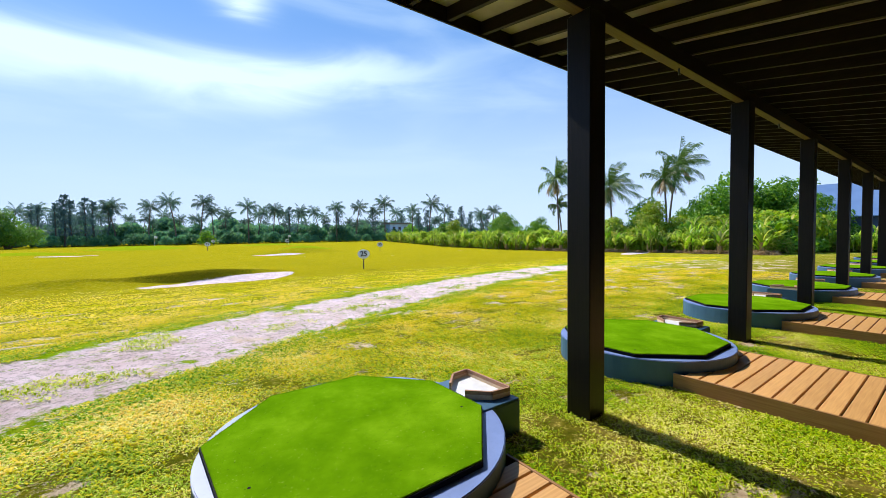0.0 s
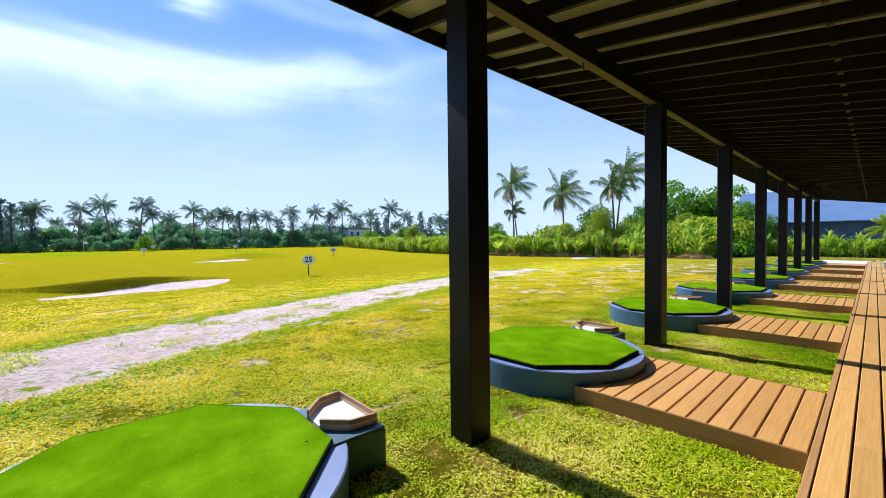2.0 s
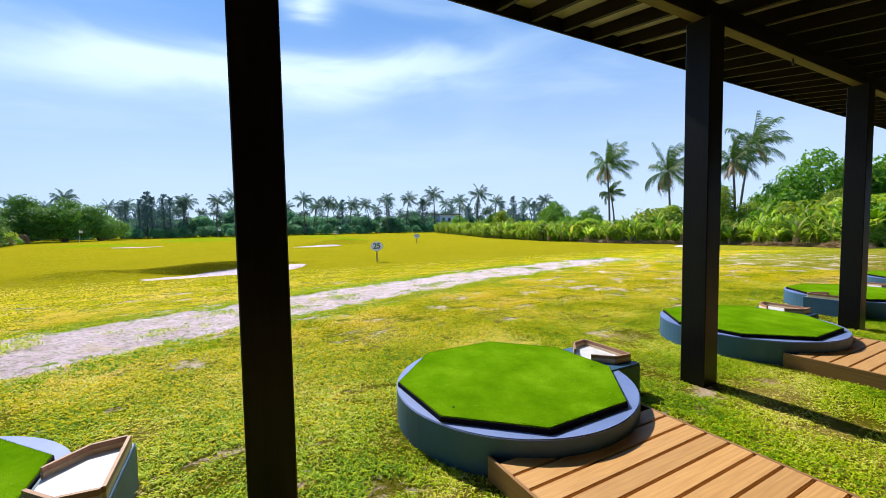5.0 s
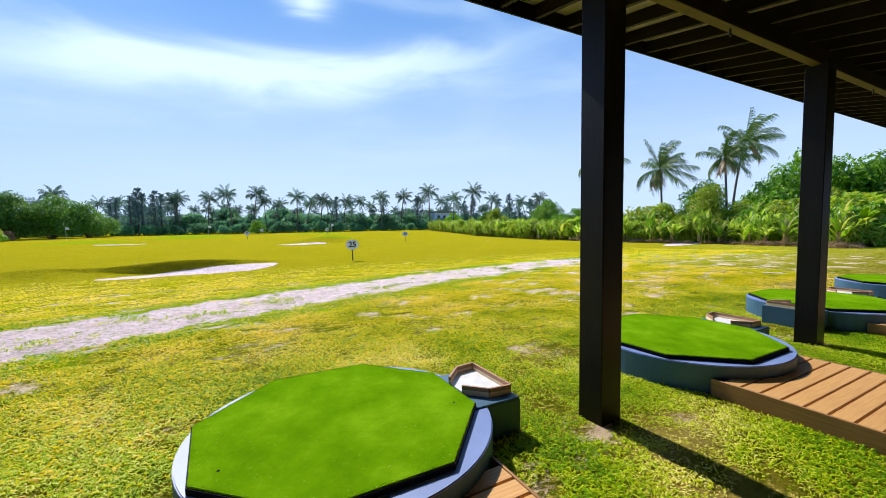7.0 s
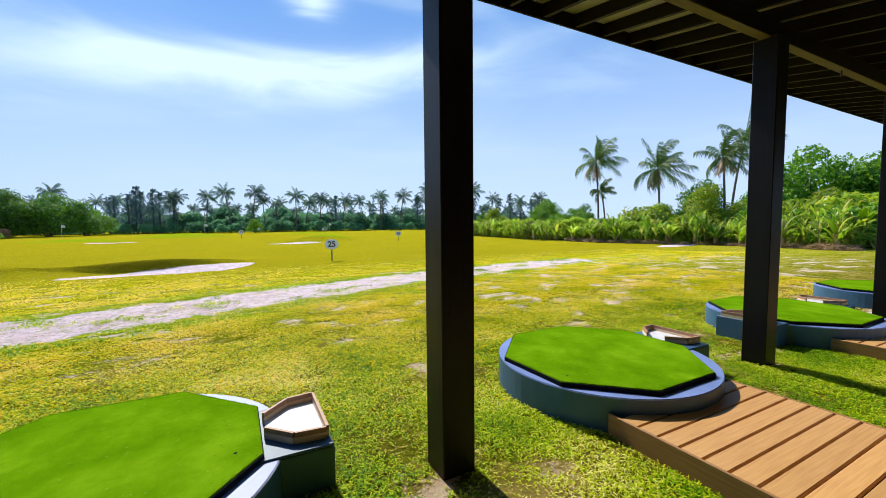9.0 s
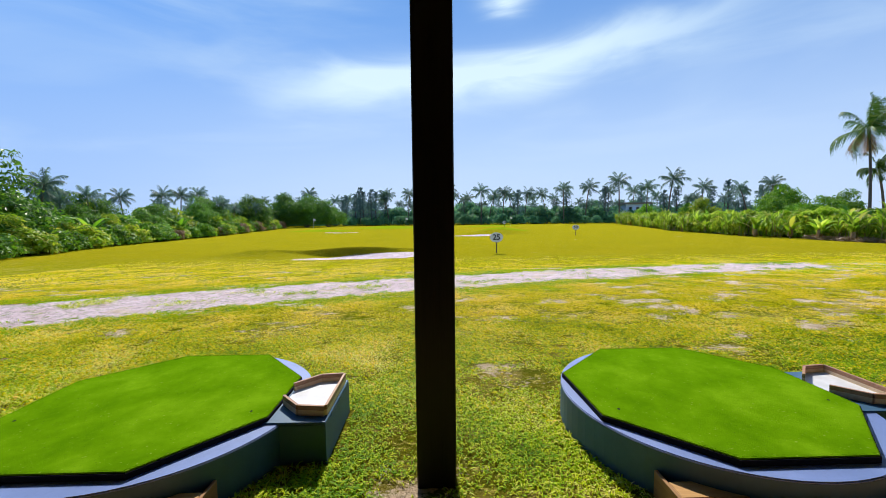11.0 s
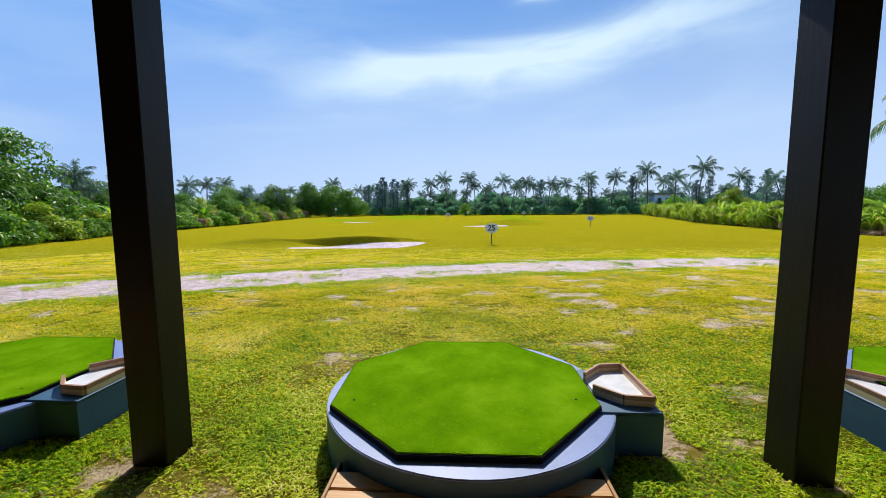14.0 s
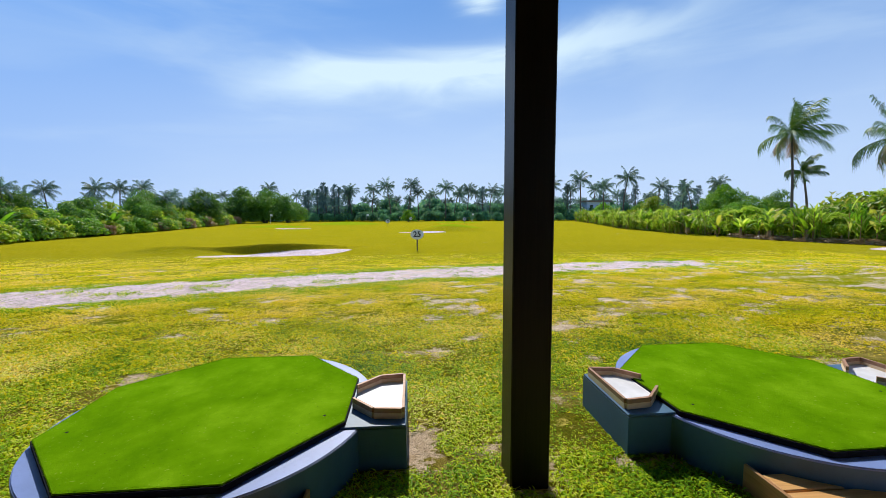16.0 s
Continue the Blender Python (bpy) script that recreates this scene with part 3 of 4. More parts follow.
for (xa, ya), (xb, yb) in zip(OCT, OCT[1:] + OCT[:1]):
    for _ in range(330):
        u, g0 = _rng.random(), _rng.uniform(0.965, 0.992)
        px, py = (xa + (xb - xa) * u) * g0, (ya + (yb - ya) * u) * g0
        dx, dy, hh = px * 0.004 + _rng.uniform(-0.006, 0.006), py * 0.004 + _rng.uniform(-0.006, 0.006), _rng.uniform(0.001, 0.007)
        ex, ey = (xb - xa) * 0.004, (yb - ya) * 0.004
        b = len(vs)
        vs += [(px - ex, py - ey, 0.038), (px + ex, py + ey, 0.038), (px + dx, py + dy, 0.041 + hh)]
        fs.append((b, b + 1, b + 2))
part("pile_fringe", raw("pile_fringe", vs, fs, M_TURF), None, matt, "ragged green pile along the edge")
for hx, hy in ((-0.77, -0.335), (0.74, -0.265)):
    part("tee_hole", prism([(hx + 0.009 * math.cos(k * 0.524), hy + 0.009 * math.sin(k * 0.524)) for k in range(12)], 0.0422, 0.0435), M_RUBBER, matt, "black rubber tee socket")

TRAY = [(0.90, 0.41), (1.05, 0.255), (1.232, 0.235), (1.232, 0.785), (1.06, 0.765), (0.90, 0.60)]


def ball_tray():
    ob = tagged(new("ball_tray"), "wooden ball tray with white floor, tapered and open towards the mat", "ball tray", "ball trays")
    part("tray_floor", prism(TRAY, 0.0, 0.012), M_WHITE, ob, "white laminate tray floor")
    for i in range(5):
        a, b = Vector(TRAY[i]), Vector(TRAY[i + 1])
        d = (b - a).normalized()
        nrm = Vector((d.y, -d.x)) * 0.018
        quad = [a, b, b + nrm, a + nrm]
        side = part("tray_side", prism([(p.x, p.y) for p in quad], 0.0, 0.040), M_TRAY_PALE, ob)
        part("tray_rim", prism([(p.x, p.y) for p in quad], 0.0402, 0.072), M_TRAY_DARK, side, "dark stained upper rim")
    return ob


tray = ball_tray()
bridge = tagged(new("wooden_bridge"), "short wooden gangway of cross planks from boardwalk to tee", "gangway", "gangways to the tees")
BX0, BX1 = 1.25, 2.76
me_cross = mesh_of("plank", box(BX0 + 0.022, BX1 - 0.022, 0.007, 0.1390, -0.03, 0, 0.005), M_PLANK_BRIDGE)
for r in range(11):
    part("plank", me_cross, None, bridge, m=Matrix.Translation((0, -1.912 + 0.1455 * r, DECK)))
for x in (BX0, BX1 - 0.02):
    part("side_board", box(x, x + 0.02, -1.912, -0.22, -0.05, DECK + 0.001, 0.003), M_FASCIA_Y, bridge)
part("joist", box(1.95, 2.05, -1.9, -0.3, -0.05, DECK - 0.032), M_RAFTER, bridge)

for i in range(-2, 7):
    at = Matrix.Translation((i * BAY, 0, 0))
    mat_at = Matrix.Translation((i * BAY + 2.0, 0.515, PLAT + 0.001))
    tray_at = Matrix.Translation((i * BAY + 2.01, 0, PLAT + 0.0125))
    if i == -2:
        tee.matrix_basis = bridge.matrix_basis = at
        matt.matrix_basis, tray.matrix_basis = mat_at, tray_at
        continue
    t = copy_thing(tee, at)
    if i == 2:
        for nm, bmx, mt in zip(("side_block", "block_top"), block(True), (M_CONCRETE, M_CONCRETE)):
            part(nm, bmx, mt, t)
        copy_thing(tray, tray_at @ Matrix.Translation((0, 1.01, 0)) @ pose(0, 0, 0, 0, 0, 180))
    copy_thing(matt, mat_at)
    copy_thing(tray, tray_at)
    copy_thing(bridge, at)


# ---- distance signs and flags ----
def distance_sign(text, x, y):
    z = float(ground_z(x, y))
    ob = tagged(new("distance_sign"), "white oval board on a short wooden stake, numbered " + text, "sign", "distance signs")
    ob.location = (x, y, z)
    part("stake", box(-0.035, 0.035, 0.012, 0.06, -0.2, 0.9, 0.004), M_BARK, ob)
    ring = [(0.39 * math.cos(2 * math.pi * i / 40), 0.96 + 0.30 * math.sin(2 * math.pi * i / 40)) for i in range(40)]
    bm = bmesh.new()
    f = bm.faces.new([bm.verts.new((u, -0.012, v)) for u, v in ring])
    ext = bmesh.ops.extrude_face_region(bm, geom=[f])
    bmesh.ops.translate(bm, vec=(0, 0.022, 0), verts=[v for v in ext["geom"] if isinstance(v, bmesh.types.BMVert)])
    bmesh.ops.recalc_face_normals(bm, faces=bm.faces)
    board = part("board", bm, M_WHITE, ob)
    cu = bpy.data.curves.new("number", "FONT")
    cu.body, cu.size, cu.align_x, cu.align_y, cu.extrude, cu.offset = text, 0.46, "CENTER", "CENTER", 0.003, 0.012
    tmp = new("number", cu)
    me = bpy.data.meshes.new_from_object(tmp.evaluated_get(bpy.context.evaluated_depsgraph_get()))
    bpy.data.objects.remove(tmp)
    me.materials.clear()
    me.materials.append(M_BLACK)
    part("number", me, None, board, "bold dark numerals", m=pose(0, -0.017, 0.96, 90, 0, 0))
    ob.rotation_euler.z = math.atan2(-(x - 3.0), y + 2.2) * 0.6


distance_sign("25", 7.65, 21.05)
distance_sign("50", 20.7, 44.0)
distance_sign("125", 7.2, 95.0)
distance_sign("75", 3.3, 65.5)
distance_sign("100", 18.5, 80.0)


def flag(x, y):
    ob = tagged(new("golf_flag"), "white flag on a thin pale pole on the practice green", "flag", "practice flags")
    ob.location = (x, y, float(ground_z(x, y)))
    vs, fs = tube([(0, 0, -0.1), (0, 0, 2.2)], [0.025, 0.02], 6)
    part("pole", raw("pole", vs, fs, M_WHITE), None, ob)
    vs = [(0.02 + 0.12 * i, 0.06 * math.sin(i * 1.3), 2.15 - 0.42 * j - 0.02 * i) for i in range(5) for j in (0, 1)]
    part("cloth", raw("cloth", vs, [(2 * i, 2 * i + 1, 2 * i + 3, 2 * i + 2) for i in range(4)], M_WHITE), None, ob)


for fx, fy in ((-24, 88), (22, 92), (-3, 90)):
    flag(fx, fy)


# ---- plants ----
def frond(rng, az, elev, length, droop, leaf_len, n=20, slim=0.05, gust=Vector((0, 0, 0))):
    """One palm frond: rachis and paired drooping leaflets."""
    vs, fs = [], []
    d = Vector((math.cos(az), math.sin(az), 0))
    side = Vector((-d.y, d.x, 0))
    pts = []
    for i in range(n + 1):
        s = i / n
        a = elev - droop * s * s
        if i == 0:
            p = Vector((0, 0, 0))
        else:
            step = d * math.cos(a) + Vector((0, 0, math.sin(a))) + gust * (1.1 * s)
            p = pts[-1] + length / n * step.normalized()
        pts.append(p)
    for i in range(n):
        w = 0.05 * (1 - i / n) + 0.012
        b = len(vs)
        vs += [pts[i] - side * w, pts[i] + side * w, pts[i + 1] + side * w * 0.9, pts[i + 1] - side * w * 0.9]
        fs.append((b, b + 1, b + 2, b + 3))
        if i < 2:
            continue
        s = i / n
        ll = leaf_len * (0.55 + 0.9 * math.sin(math.pi * min(s * 0.85 + 0.12, 1)))
        fwd = (pts[i + 1] - pts[i]).normalized()
        for sg in (-1, 1):
            for half in (0, 0.5):
                p = pts[i].lerp(pts[i + 1], half)
                tip = p + ll * (sg * side * 0.55 + fwd * 0.55 + gust * 0.5 + Vector((0, 0, -0.35 - 0.8 * rng.random())))
                mid = p.lerp(tip, 0.5) + Vector((0, 0, 0.10 * ll))
                w = fwd * slim
                b = len(vs)
                vs += [p - w, p + w, mid + w, mid - w, tip]
                fs += [(b, b + 1, b + 2, b + 3), (b + 3, b + 2, b + 4)]
    return vs, fs


def palm(name, seed, height, lean=0.6, size=2.6, count=24, material=None, label="", wind=0.0):
    rng = random.Random(seed)
    ob = tagged(new(name), label, "palm tree")
    ang = rng.random() * 6.28
    pts = [Vector((lean * (i / 9) ** 2 * math.cos(ang), lean * (i / 9) ** 2 * math.sin(ang), height * i / 9 - (0.6 if i == 0 else 0))) for i in range(10)]
    ob["crown_offset"] = (pts[-1].x, pts[-1].y)
    vs, fs = tube(pts, [0.15 - 0.06 * i / 9 + (0.08 if i == 0 else 0) for i in range(10)], 8)
    part("trunk", raw("trunk", vs, fs, M_BARK, True), None, ob)
    vs, fs = [], []
    for i in range(count):
        u = i / count
        az = i * 2.399 + rng.random() * 0.4
        elev = radians(84 - 118 * u + rng.uniform(-16, 16))
        v, f = frond(rng, az, elev, size * rng.uniform(0.85, 1.12), radians(rng.uniform(35, 75)), 0.24 * size, n=26 if material is M_PALM else 18, slim=0.027 if material is M_PALM else 0.026, gust=Vector((0.62, -0.62, 0.05)) * wind)
        b = len(vs)
        vs += [q + pts[-1] for q in v]
        fs += [tuple(k + b for k in g) for g in f]
    part("crown", raw("crown", vs, fs, material or M_PALM), None, ob)
    if size > 2.75 and material is M_PALM:
        for i in range(4):
            v, f = frond(rng, rng.random() * 6.28, radians(-35), size * 0.75, radians(50), 0.2 * size, 12)
            part("dead_frond", raw("dead_frond", [q + pts[-1] for q in v], f, M_DRY), None, ob, "dry brown hanging frond")
    return ob


def leaf_cloud(seed, blobs, n, size, fill=0.3, slim=0.5):
    """Leaves over lumpy blobs (centre, radii); each leaf is a folded diamond of four vertices."""
    rng = np.random.RandomState(seed)
    wts = np.array([b[1][0] * b[1][2] for b in blobs])
    pick = rng.choice(len(blobs), n, p=wts / wts.sum())
    c = np.array([b[0] for b in blobs])[pick]
    r = np.array([b[1] for b in blobs])[pick]
    d = rng.normal(size=(n, 3))
    d /= np.linalg.norm(d, axis=1, keepdims=True)
    d[:, 2] = np.where(d[:, 2] < -0.35, -d[:, 2], d[:, 2])
    lump = 1 + 0.16 * np.sin(d[:, :1] * 7 + pick[:, None]) * np.cos(d[:, 1:2] * 6 + 2 * pick[:, None]) + 0.10 * np.sin(d[:, 2:] * 9 + d[:, :1] * 5)
    rad = np.where(rng.rand(n, 1) < fill, rng.rand(n, 1) ** 0.5 * 0.9, 0.88 + 0.2 * rng.rand(n, 1)) * lump
    p = c + d * r * rad
    nrm = d + rng.normal(size=(n, 3)) * 0.55 + np.array([0, 0, 0.35])
    nrm /= np.linalg.norm(nrm, axis=1, keepdims=True)
    t = np.cross(nrm, rng.normal(size=(n, 3)))
    t /= np.linalg.norm(t, axis=1, keepdims=True)
    b = np.cross(nrm, t)
    s = size * (0.6 + 0.8 * rng.rand(n, 1))
    vs = np.empty((n, 4, 3))
    vs[:, 0], vs[:, 2] = p - t * s, p + t * s - nrm * s * 0.25
    vs[:, 1], vs[:, 3] = p - b * s * slim, p + b * s * slim
    vs = vs.reshape(-1, 3)
    base = np.arange(n) * 4
    fs = np.stack([base, base + 1, base + 2, base + 3], 1)
    return vs, fs.tolist()


def lumps(rng, count, wide, high, low=0.0):
    out = []
    for _ in range(count):
        a, q = rng.random() * 6.28, rng.random() ** 0.6
        h = low + (high - low) * (0.35 + 0.5 * rng.random()) * (1 - 0.45 * q)
        rr = wide * rng.uniform(0.22, 0.44)
        out.append(((wide * 0.75 * q * math.cos(a), wide * 0.75 * q * math.sin(a), h), (rr, rr, rr * rng.uniform(0.6, 0.85))))
    return out


def shrub(name, seed, wide, high, n, size, material, label, category="bush", trunk=0.0, slim=0.5):
    rng = random.Random(seed)
    ob = tagged(new(name), label, category)
    blobs = lumps(rng, 17, wide, high, trunk)
    if not trunk:
        blobs += [((wide * 0.62 * math.cos(a), wide * 0.62 * math.sin(a), high * 0.16), (wide * 0.45, wide * 0.45, high * 0.24)) for a in (0, 1.05, 2.1, 3.14, 4.2, 5.25)]
    vs, fs = leaf_cloud(seed, blobs, n, size, slim=slim)
    grow = high / vs[:, 2].max()
    vs[:, 2] *= grow
    part("crown" if trunk else "foliage", raw("foliage", vs, fs, material), None, ob)
    for (x, y, z), _ in blobs[:5]:
        v, f = tube([(x * 0.05, y * 0.05, -0.3), (x * 0.3, y * 0.3, z * 0.5), (x, y, z)], [0.04 * high ** 0.6, 0.028 * high ** 0.6, 0.012], 6)
        part("limb", raw("limb", v, f, M_BARK, True), None, ob)
    return ob


def banana(name, seed, height, leaves=9, material=None, broad=0.17, dead=3):
    rng = random.Random(seed)
    ob = tagged(new(name), "leafy banana plant with broad torn arching leaves", "banana plant", "banana plants along the field edge")
    vs, fs = tube([(0, 0, -0.2), (0.03, 0, height * 0.45)], [0.10, 0.06], 7)
    part("stem", raw("stem", vs, fs, M_DRY if seed % 2 else M_BANANA, True), None, ob)
    vs, fs = [], []
    for i in range(leaves):
        az = i * 2.4 + rng.random() * 0.7
        el = radians(rng.uniform(48, 84))
        d = Vector((math.cos(az), math.sin(az), 0))
        side = Vector((-d.y, d.x, 0))
        ln, n = height * rng.uniform(0.5, 0.72), 7
        z0 = height * rng.uniform(0.12, 0.42)
        p = Vector((0, 0, z0))
        b = len(vs)
        dr = radians(rng.uniform(70, 130))
        for j in range(n + 1):
            s = j / n
            w = broad * math.sin(math.pi * min(1, 0.12 + s * 0.88)) ** 0.8 * rng.uniform(0.7, 1.1) * height / 2.8 + 0.01
            vs += [p - side * w - Vector((0, 0, w * 0.35)), p, p + side * w - Vector((0, 0, w * 0.35))]
            a = el - dr * s * s
            p = p + ln / n * (d * math.cos(a) + Vector((0, 0, math.sin(a))))
        for j in range(n):
            q = b + 3 * j
            fs += [(q, q + 1, q + 4, q + 3), (q + 1, q + 2, q + 5, q + 4)]
    part("crown", raw("crown", vs, fs, material or M_BANANA), None, ob)
    for i in range(dead):
        az = rng.random() * 6.28
        d, z0, w = Vector((math.cos(az), math.sin(az), 0)), height * rng.uniform(0.3, 0.45), 0.07 + 0.008 * dead
        sd = Vector((-d.y, d.x, 0)) * w
        a, b, c = Vector((0, 0, z0)), d * 0.22 + Vector((0, 0, z0 * 0.95)), d * 0.30 + Vector((0, 0, z0 * 0.25))
        part("dead_leaf", raw("dead_leaf", [a - sd * 0.4, a + sd * 0.4, b + sd, b - sd, c + sd * 0.6, c - sd * 0.6], [(0, 1, 2, 3), (3, 2, 4, 5)], M_DRY), None, ob, "withered brown hanging leaf")
    return ob


def cane(name, seed, height, material):
    """A clump of upright leafy canes, each with strap leaves that arch over at the tip."""
    rng = random.Random(seed)
    ob = tagged(new(name), "clump of upright canes with arching yellow-green strap leaves", "cane plant", "canes of the field hedge")
    vs, fs = [], []
    for c in range(8):
        cx, cy = rng.uniform(-0.7, 0.7), rng.uniform(-0.5, 0.5)
        top = height * rng.uniform(0.55, 0.85)
        v, f = tube([(cx, cy, -0.2), (cx * 1.1, cy * 1.1, top)], [0.028, 0.016], 5)
        part("cane_stem", raw("cane_stem", v, f, M_DRY if c % 2 else M_BANANA), None, ob)
        for i in range(9):
            az, el = i * 2.4 + rng.random(), radians(rng.uniform(45, 82))
            d = Vector((math.cos(az), math.sin(az), 0))
            side = Vector((-d.y, d.x, 0))
            p, ln, dr = Vector((cx, cy, top * rng.uniform(0.25, 1.0))), height * rng.uniform(0.28, 0.5), radians(rng.uniform(60, 140))
            b = len(vs)
            for j in range(6):
                w = 0.055 * math.sin(math.pi * (0.15 + 0.85 * j / 5)) + 0.006
                vs += [p - side * w, p + side * w]
                a = el - dr * (j / 5) ** 2
                p = p + ln / 5 * (d * math.cos(a) + Vector((0, 0, math.sin(a))))
            fs += [(b + 2 * j, b + 2 * j + 1, b + 2 * j + 3, b + 2 * j + 2) for j in range(5)]
    part("leaves", raw("leaves", vs, fs, material), None, ob)
    return ob


def casuarina(name, seed, height):
    rng = random.Random(seed)
    ob = tagged(new(name), "tall thin feathery casuarina tree in the far tree line", "casuarina tree", "far casuarinas")
    vs, fs = tube([(0, 0, -0.3), (0.2, 0, height * 0.5), (0.1, 0.1, height)], [0.22, 0.13, 0.02], 6)
    part("trunk", raw("trunk", vs, fs, M_BARK, True), None, ob)
    vs, fs = [], []
    for i in range(78):
        u = rng.uniform(0.22, 1.0)
        az = rng.random() * 6.28
        ln = (1 - u) * height * 0.28 + 0.6
        base = Vector((0.1, 0, u * height))
        d = Vector((math.cos(az), math.sin(az), rng.uniform(0.1, 0.7))).normalized()
        for j in range(16):
            p = base + d * ln * (j + 1) / 16
            q = Vector((rng.uniform(-0.3, 0.3), rng.uniform(-0.3, 0.3), -rng.uniform(0.15, 0.75)))
            w = Vector((rng.uniform(-1, 1), rng.uniform(-1, 1), 0)) * 0.09
            b = len(vs)
            vs += [p - w, p + w, p + q]
            fs.append((b, b + 1, b + 2))
    part("crown", raw("crown", vs, fs, M_NEEDLE_HAZED), None, ob)
    return ob


def spread(proto, places, group=""):
    """Puts the thing at the first place and copies of it at the others: (x, y, size, turn)."""
    for i, (x, y, s, turn) in enumerate(places):
        m = Matrix.LocRotScale((x, y, float(ground_z(x, y))), Euler((0, 0, turn)), None)
        ob = proto if i == 0 else copy_thing(proto, m)
        if i == 0:
            proto.matrix_basis = m
            if group:
                proto["group"] = group
        ob.scale = (s, s, s)
        ob["size"] = s


rng = random.Random(7)
# near palms on the far side of the field edge
P_LABEL = "tall coconut palm with slender bare trunk and windblown green crown"
for seed, x, y, h, lean, size, cnt in ((11, 46.0, 35.4, 10.4, 0.5, 3.5, 19), (12, 52.0, 39.6, 7.0, 0.9, 2.2, 13), (13, 48.4, 28.2, 8.7, 0.4, 3.7, 20), (14, 48.1, 20.8, 8.9, 1.5, 3.0, 16), (15, 55.3, 22.2, 11.3, 1.8, 3.7, 18)):
    p = palm("coconut_palm", seed, h, lean, size, cnt, M_PALM, P_LABEL, wind=0.55)
    p["group"] = "coconut palms at the field edge"
    top = p["crown_offset"]
    p.location = (x - top[0], y - top[1], float(ground_z(x, y)))
# far palms: three shapes, each repeated
FAR = ((-32.8, 9.2), (-26.7, 7.5), (-10.0, 8.4), (-4.0, 8.9), (1.4, 10.1), (6.5, 10.4), (9.5, 8.2), (17.5, 9.8), (20.2, 8.7), (24.2, 9.2), (31.2, 9.1), (37.7, 9.0), (42.1, 10.0), (48.8, 10.5), (58.8, 11.9), (63.5, 9.3), (84.2, 10.6))
protos = [palm("far_palm", 30 + i, 8.0, 0.5 + 0.5 * i, 2.45, 19, M_PALM_HAZED, "distant coconut palm standing above the far tree line", wind=0.25) for i in range(3)]
rows = [[], [], []]
for i, (x, h) in enumerate(FAR):
    rows[i % 3].append((x, 115 + rng.uniform(-2, 2), h / 8.0, rng.random() * 6.28))
for i in range(72):
    x = -62 + 2.5 * i + rng.uniform(-1.4, 1.4)
    rows[i % 3].append((x, 117 + rng.uniform(0, 18), rng.uniform(0.62, 1.18), rng.random() * 6.28))
rows[0] += [(51.4, 85, 1.02, 1.0), (70.6, 75, 1.0, 2.0), (-33, 45, 0.62, 0.5), (-36, 60, 0.75, 2.5)]
rows[1] += [(53.3, 80, 1.22, 0.3), (-31, 33, 0.62, 1.9), (-34, 52, 0.7, 0.2)]
for i in range(12):
    rows[i % 3].append((-29.5 - 5 * rng.random() - 0.05 * i, 26 + 4.4 * i + rng.uniform(-1.5, 1.5), rng.uniform(0.5, 0.72), rng.random() * 6.28))
rows[2] += [(-40, 70, 0.85, 1.0), (-33, 30, 0.68, 4.0), (56, 62, 0.8, 2.2)]
for pr, pl in zip(protos, rows):
    spread(pr, pl, "distant palms")
cas = [casuarina("casuarina_tree", 60 + i, 9.5) for i in range(2)]
spread(cas[0], [(x, 115.5, s * 1.12, s * 9) for x, s in ((-22.7, 0.85), (-17.5, 0.98), (-13.8, 0.97), (55.4, 1.05), (92.8, 1.2), (103.5, 1.05), (-20, 0.9))])
spread(cas[1], [(x, 117, s * 1.15, s * 7) for x, s in ((-15.5, 1.0), (44, 0.95), (89, 1.0), (99, 1.0), (-18.8, 1.05), (-11.5, 0.9), (29, 0.95), (67, 0.95), (78, 1.0), (74, 0.9), (108, 1.0), (-24, 0.8))])

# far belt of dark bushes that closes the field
belt = [shrub("far_bush", 80 + i, 4.2, 6.0, 2300, 0.34, M_LEAF_HAZED, "dense dark green bush in the far tree belt") for i in range(3)]
rows = [[], [], []]
for i, x in enumerate(np.arange(-62, 125, 4.6)):
    rows[i % 3].append((float(x) + rng.uniform(-1, 1), 119 + rng.uniform(-3, 3), rng.uniform(0.65, 0.98), rng.random() * 6.28))
    rows[(i + 1) % 3].append((float(x) + rng.uniform(-2, 2), 129 + rng.uniform(-3, 3), rng.choice((0.8, 0.9, 1.0, 1.1, 1.3)), rng.random() * 6.28))
for i, x in enumerate(np.arange(-60, 112, 3.1)):
    rows[i % 3].append((float(x) + rng.uniform(-1, 1), 113.5 + rng.uniform(-1.5, 1.5), rng.uniform(0.35, 0.6), rng.random() * 6.28))
for pr, pl in zip(belt, rows):
    spread(pr, pl, "far bushes")

hut = tagged(new("far_hut"), "small pale blue building half hidden among the far palms", "building")
hut.location = (64.5, 116.0, 0.0)
part("wall", box(-3.6, 3.6, -2.0, 2.0, -0.2, 5.6), M_PALEBLUE, hut)
part("roof", prism([(-4.2, -2.6), (4.2, -2.6), (4.2, 2.6), (-4.2, 2.6)], 5.602, 6.1, 0.2), M_ROOF, hut)
for wx in (-2.2, 0.0, 2.2):
    part("window", box(wx - 0.5, wx + 0.5, -2.03, -2.003, 3.4, 4.7), M_BLACK, hut)

yt = shrub("young_tree", 95, 1.9, 3.4, 1500, 0.16, M_LEAF, "small bright green young tree before the far belt", "tree")
yt.location = (6.5, 100, 0)

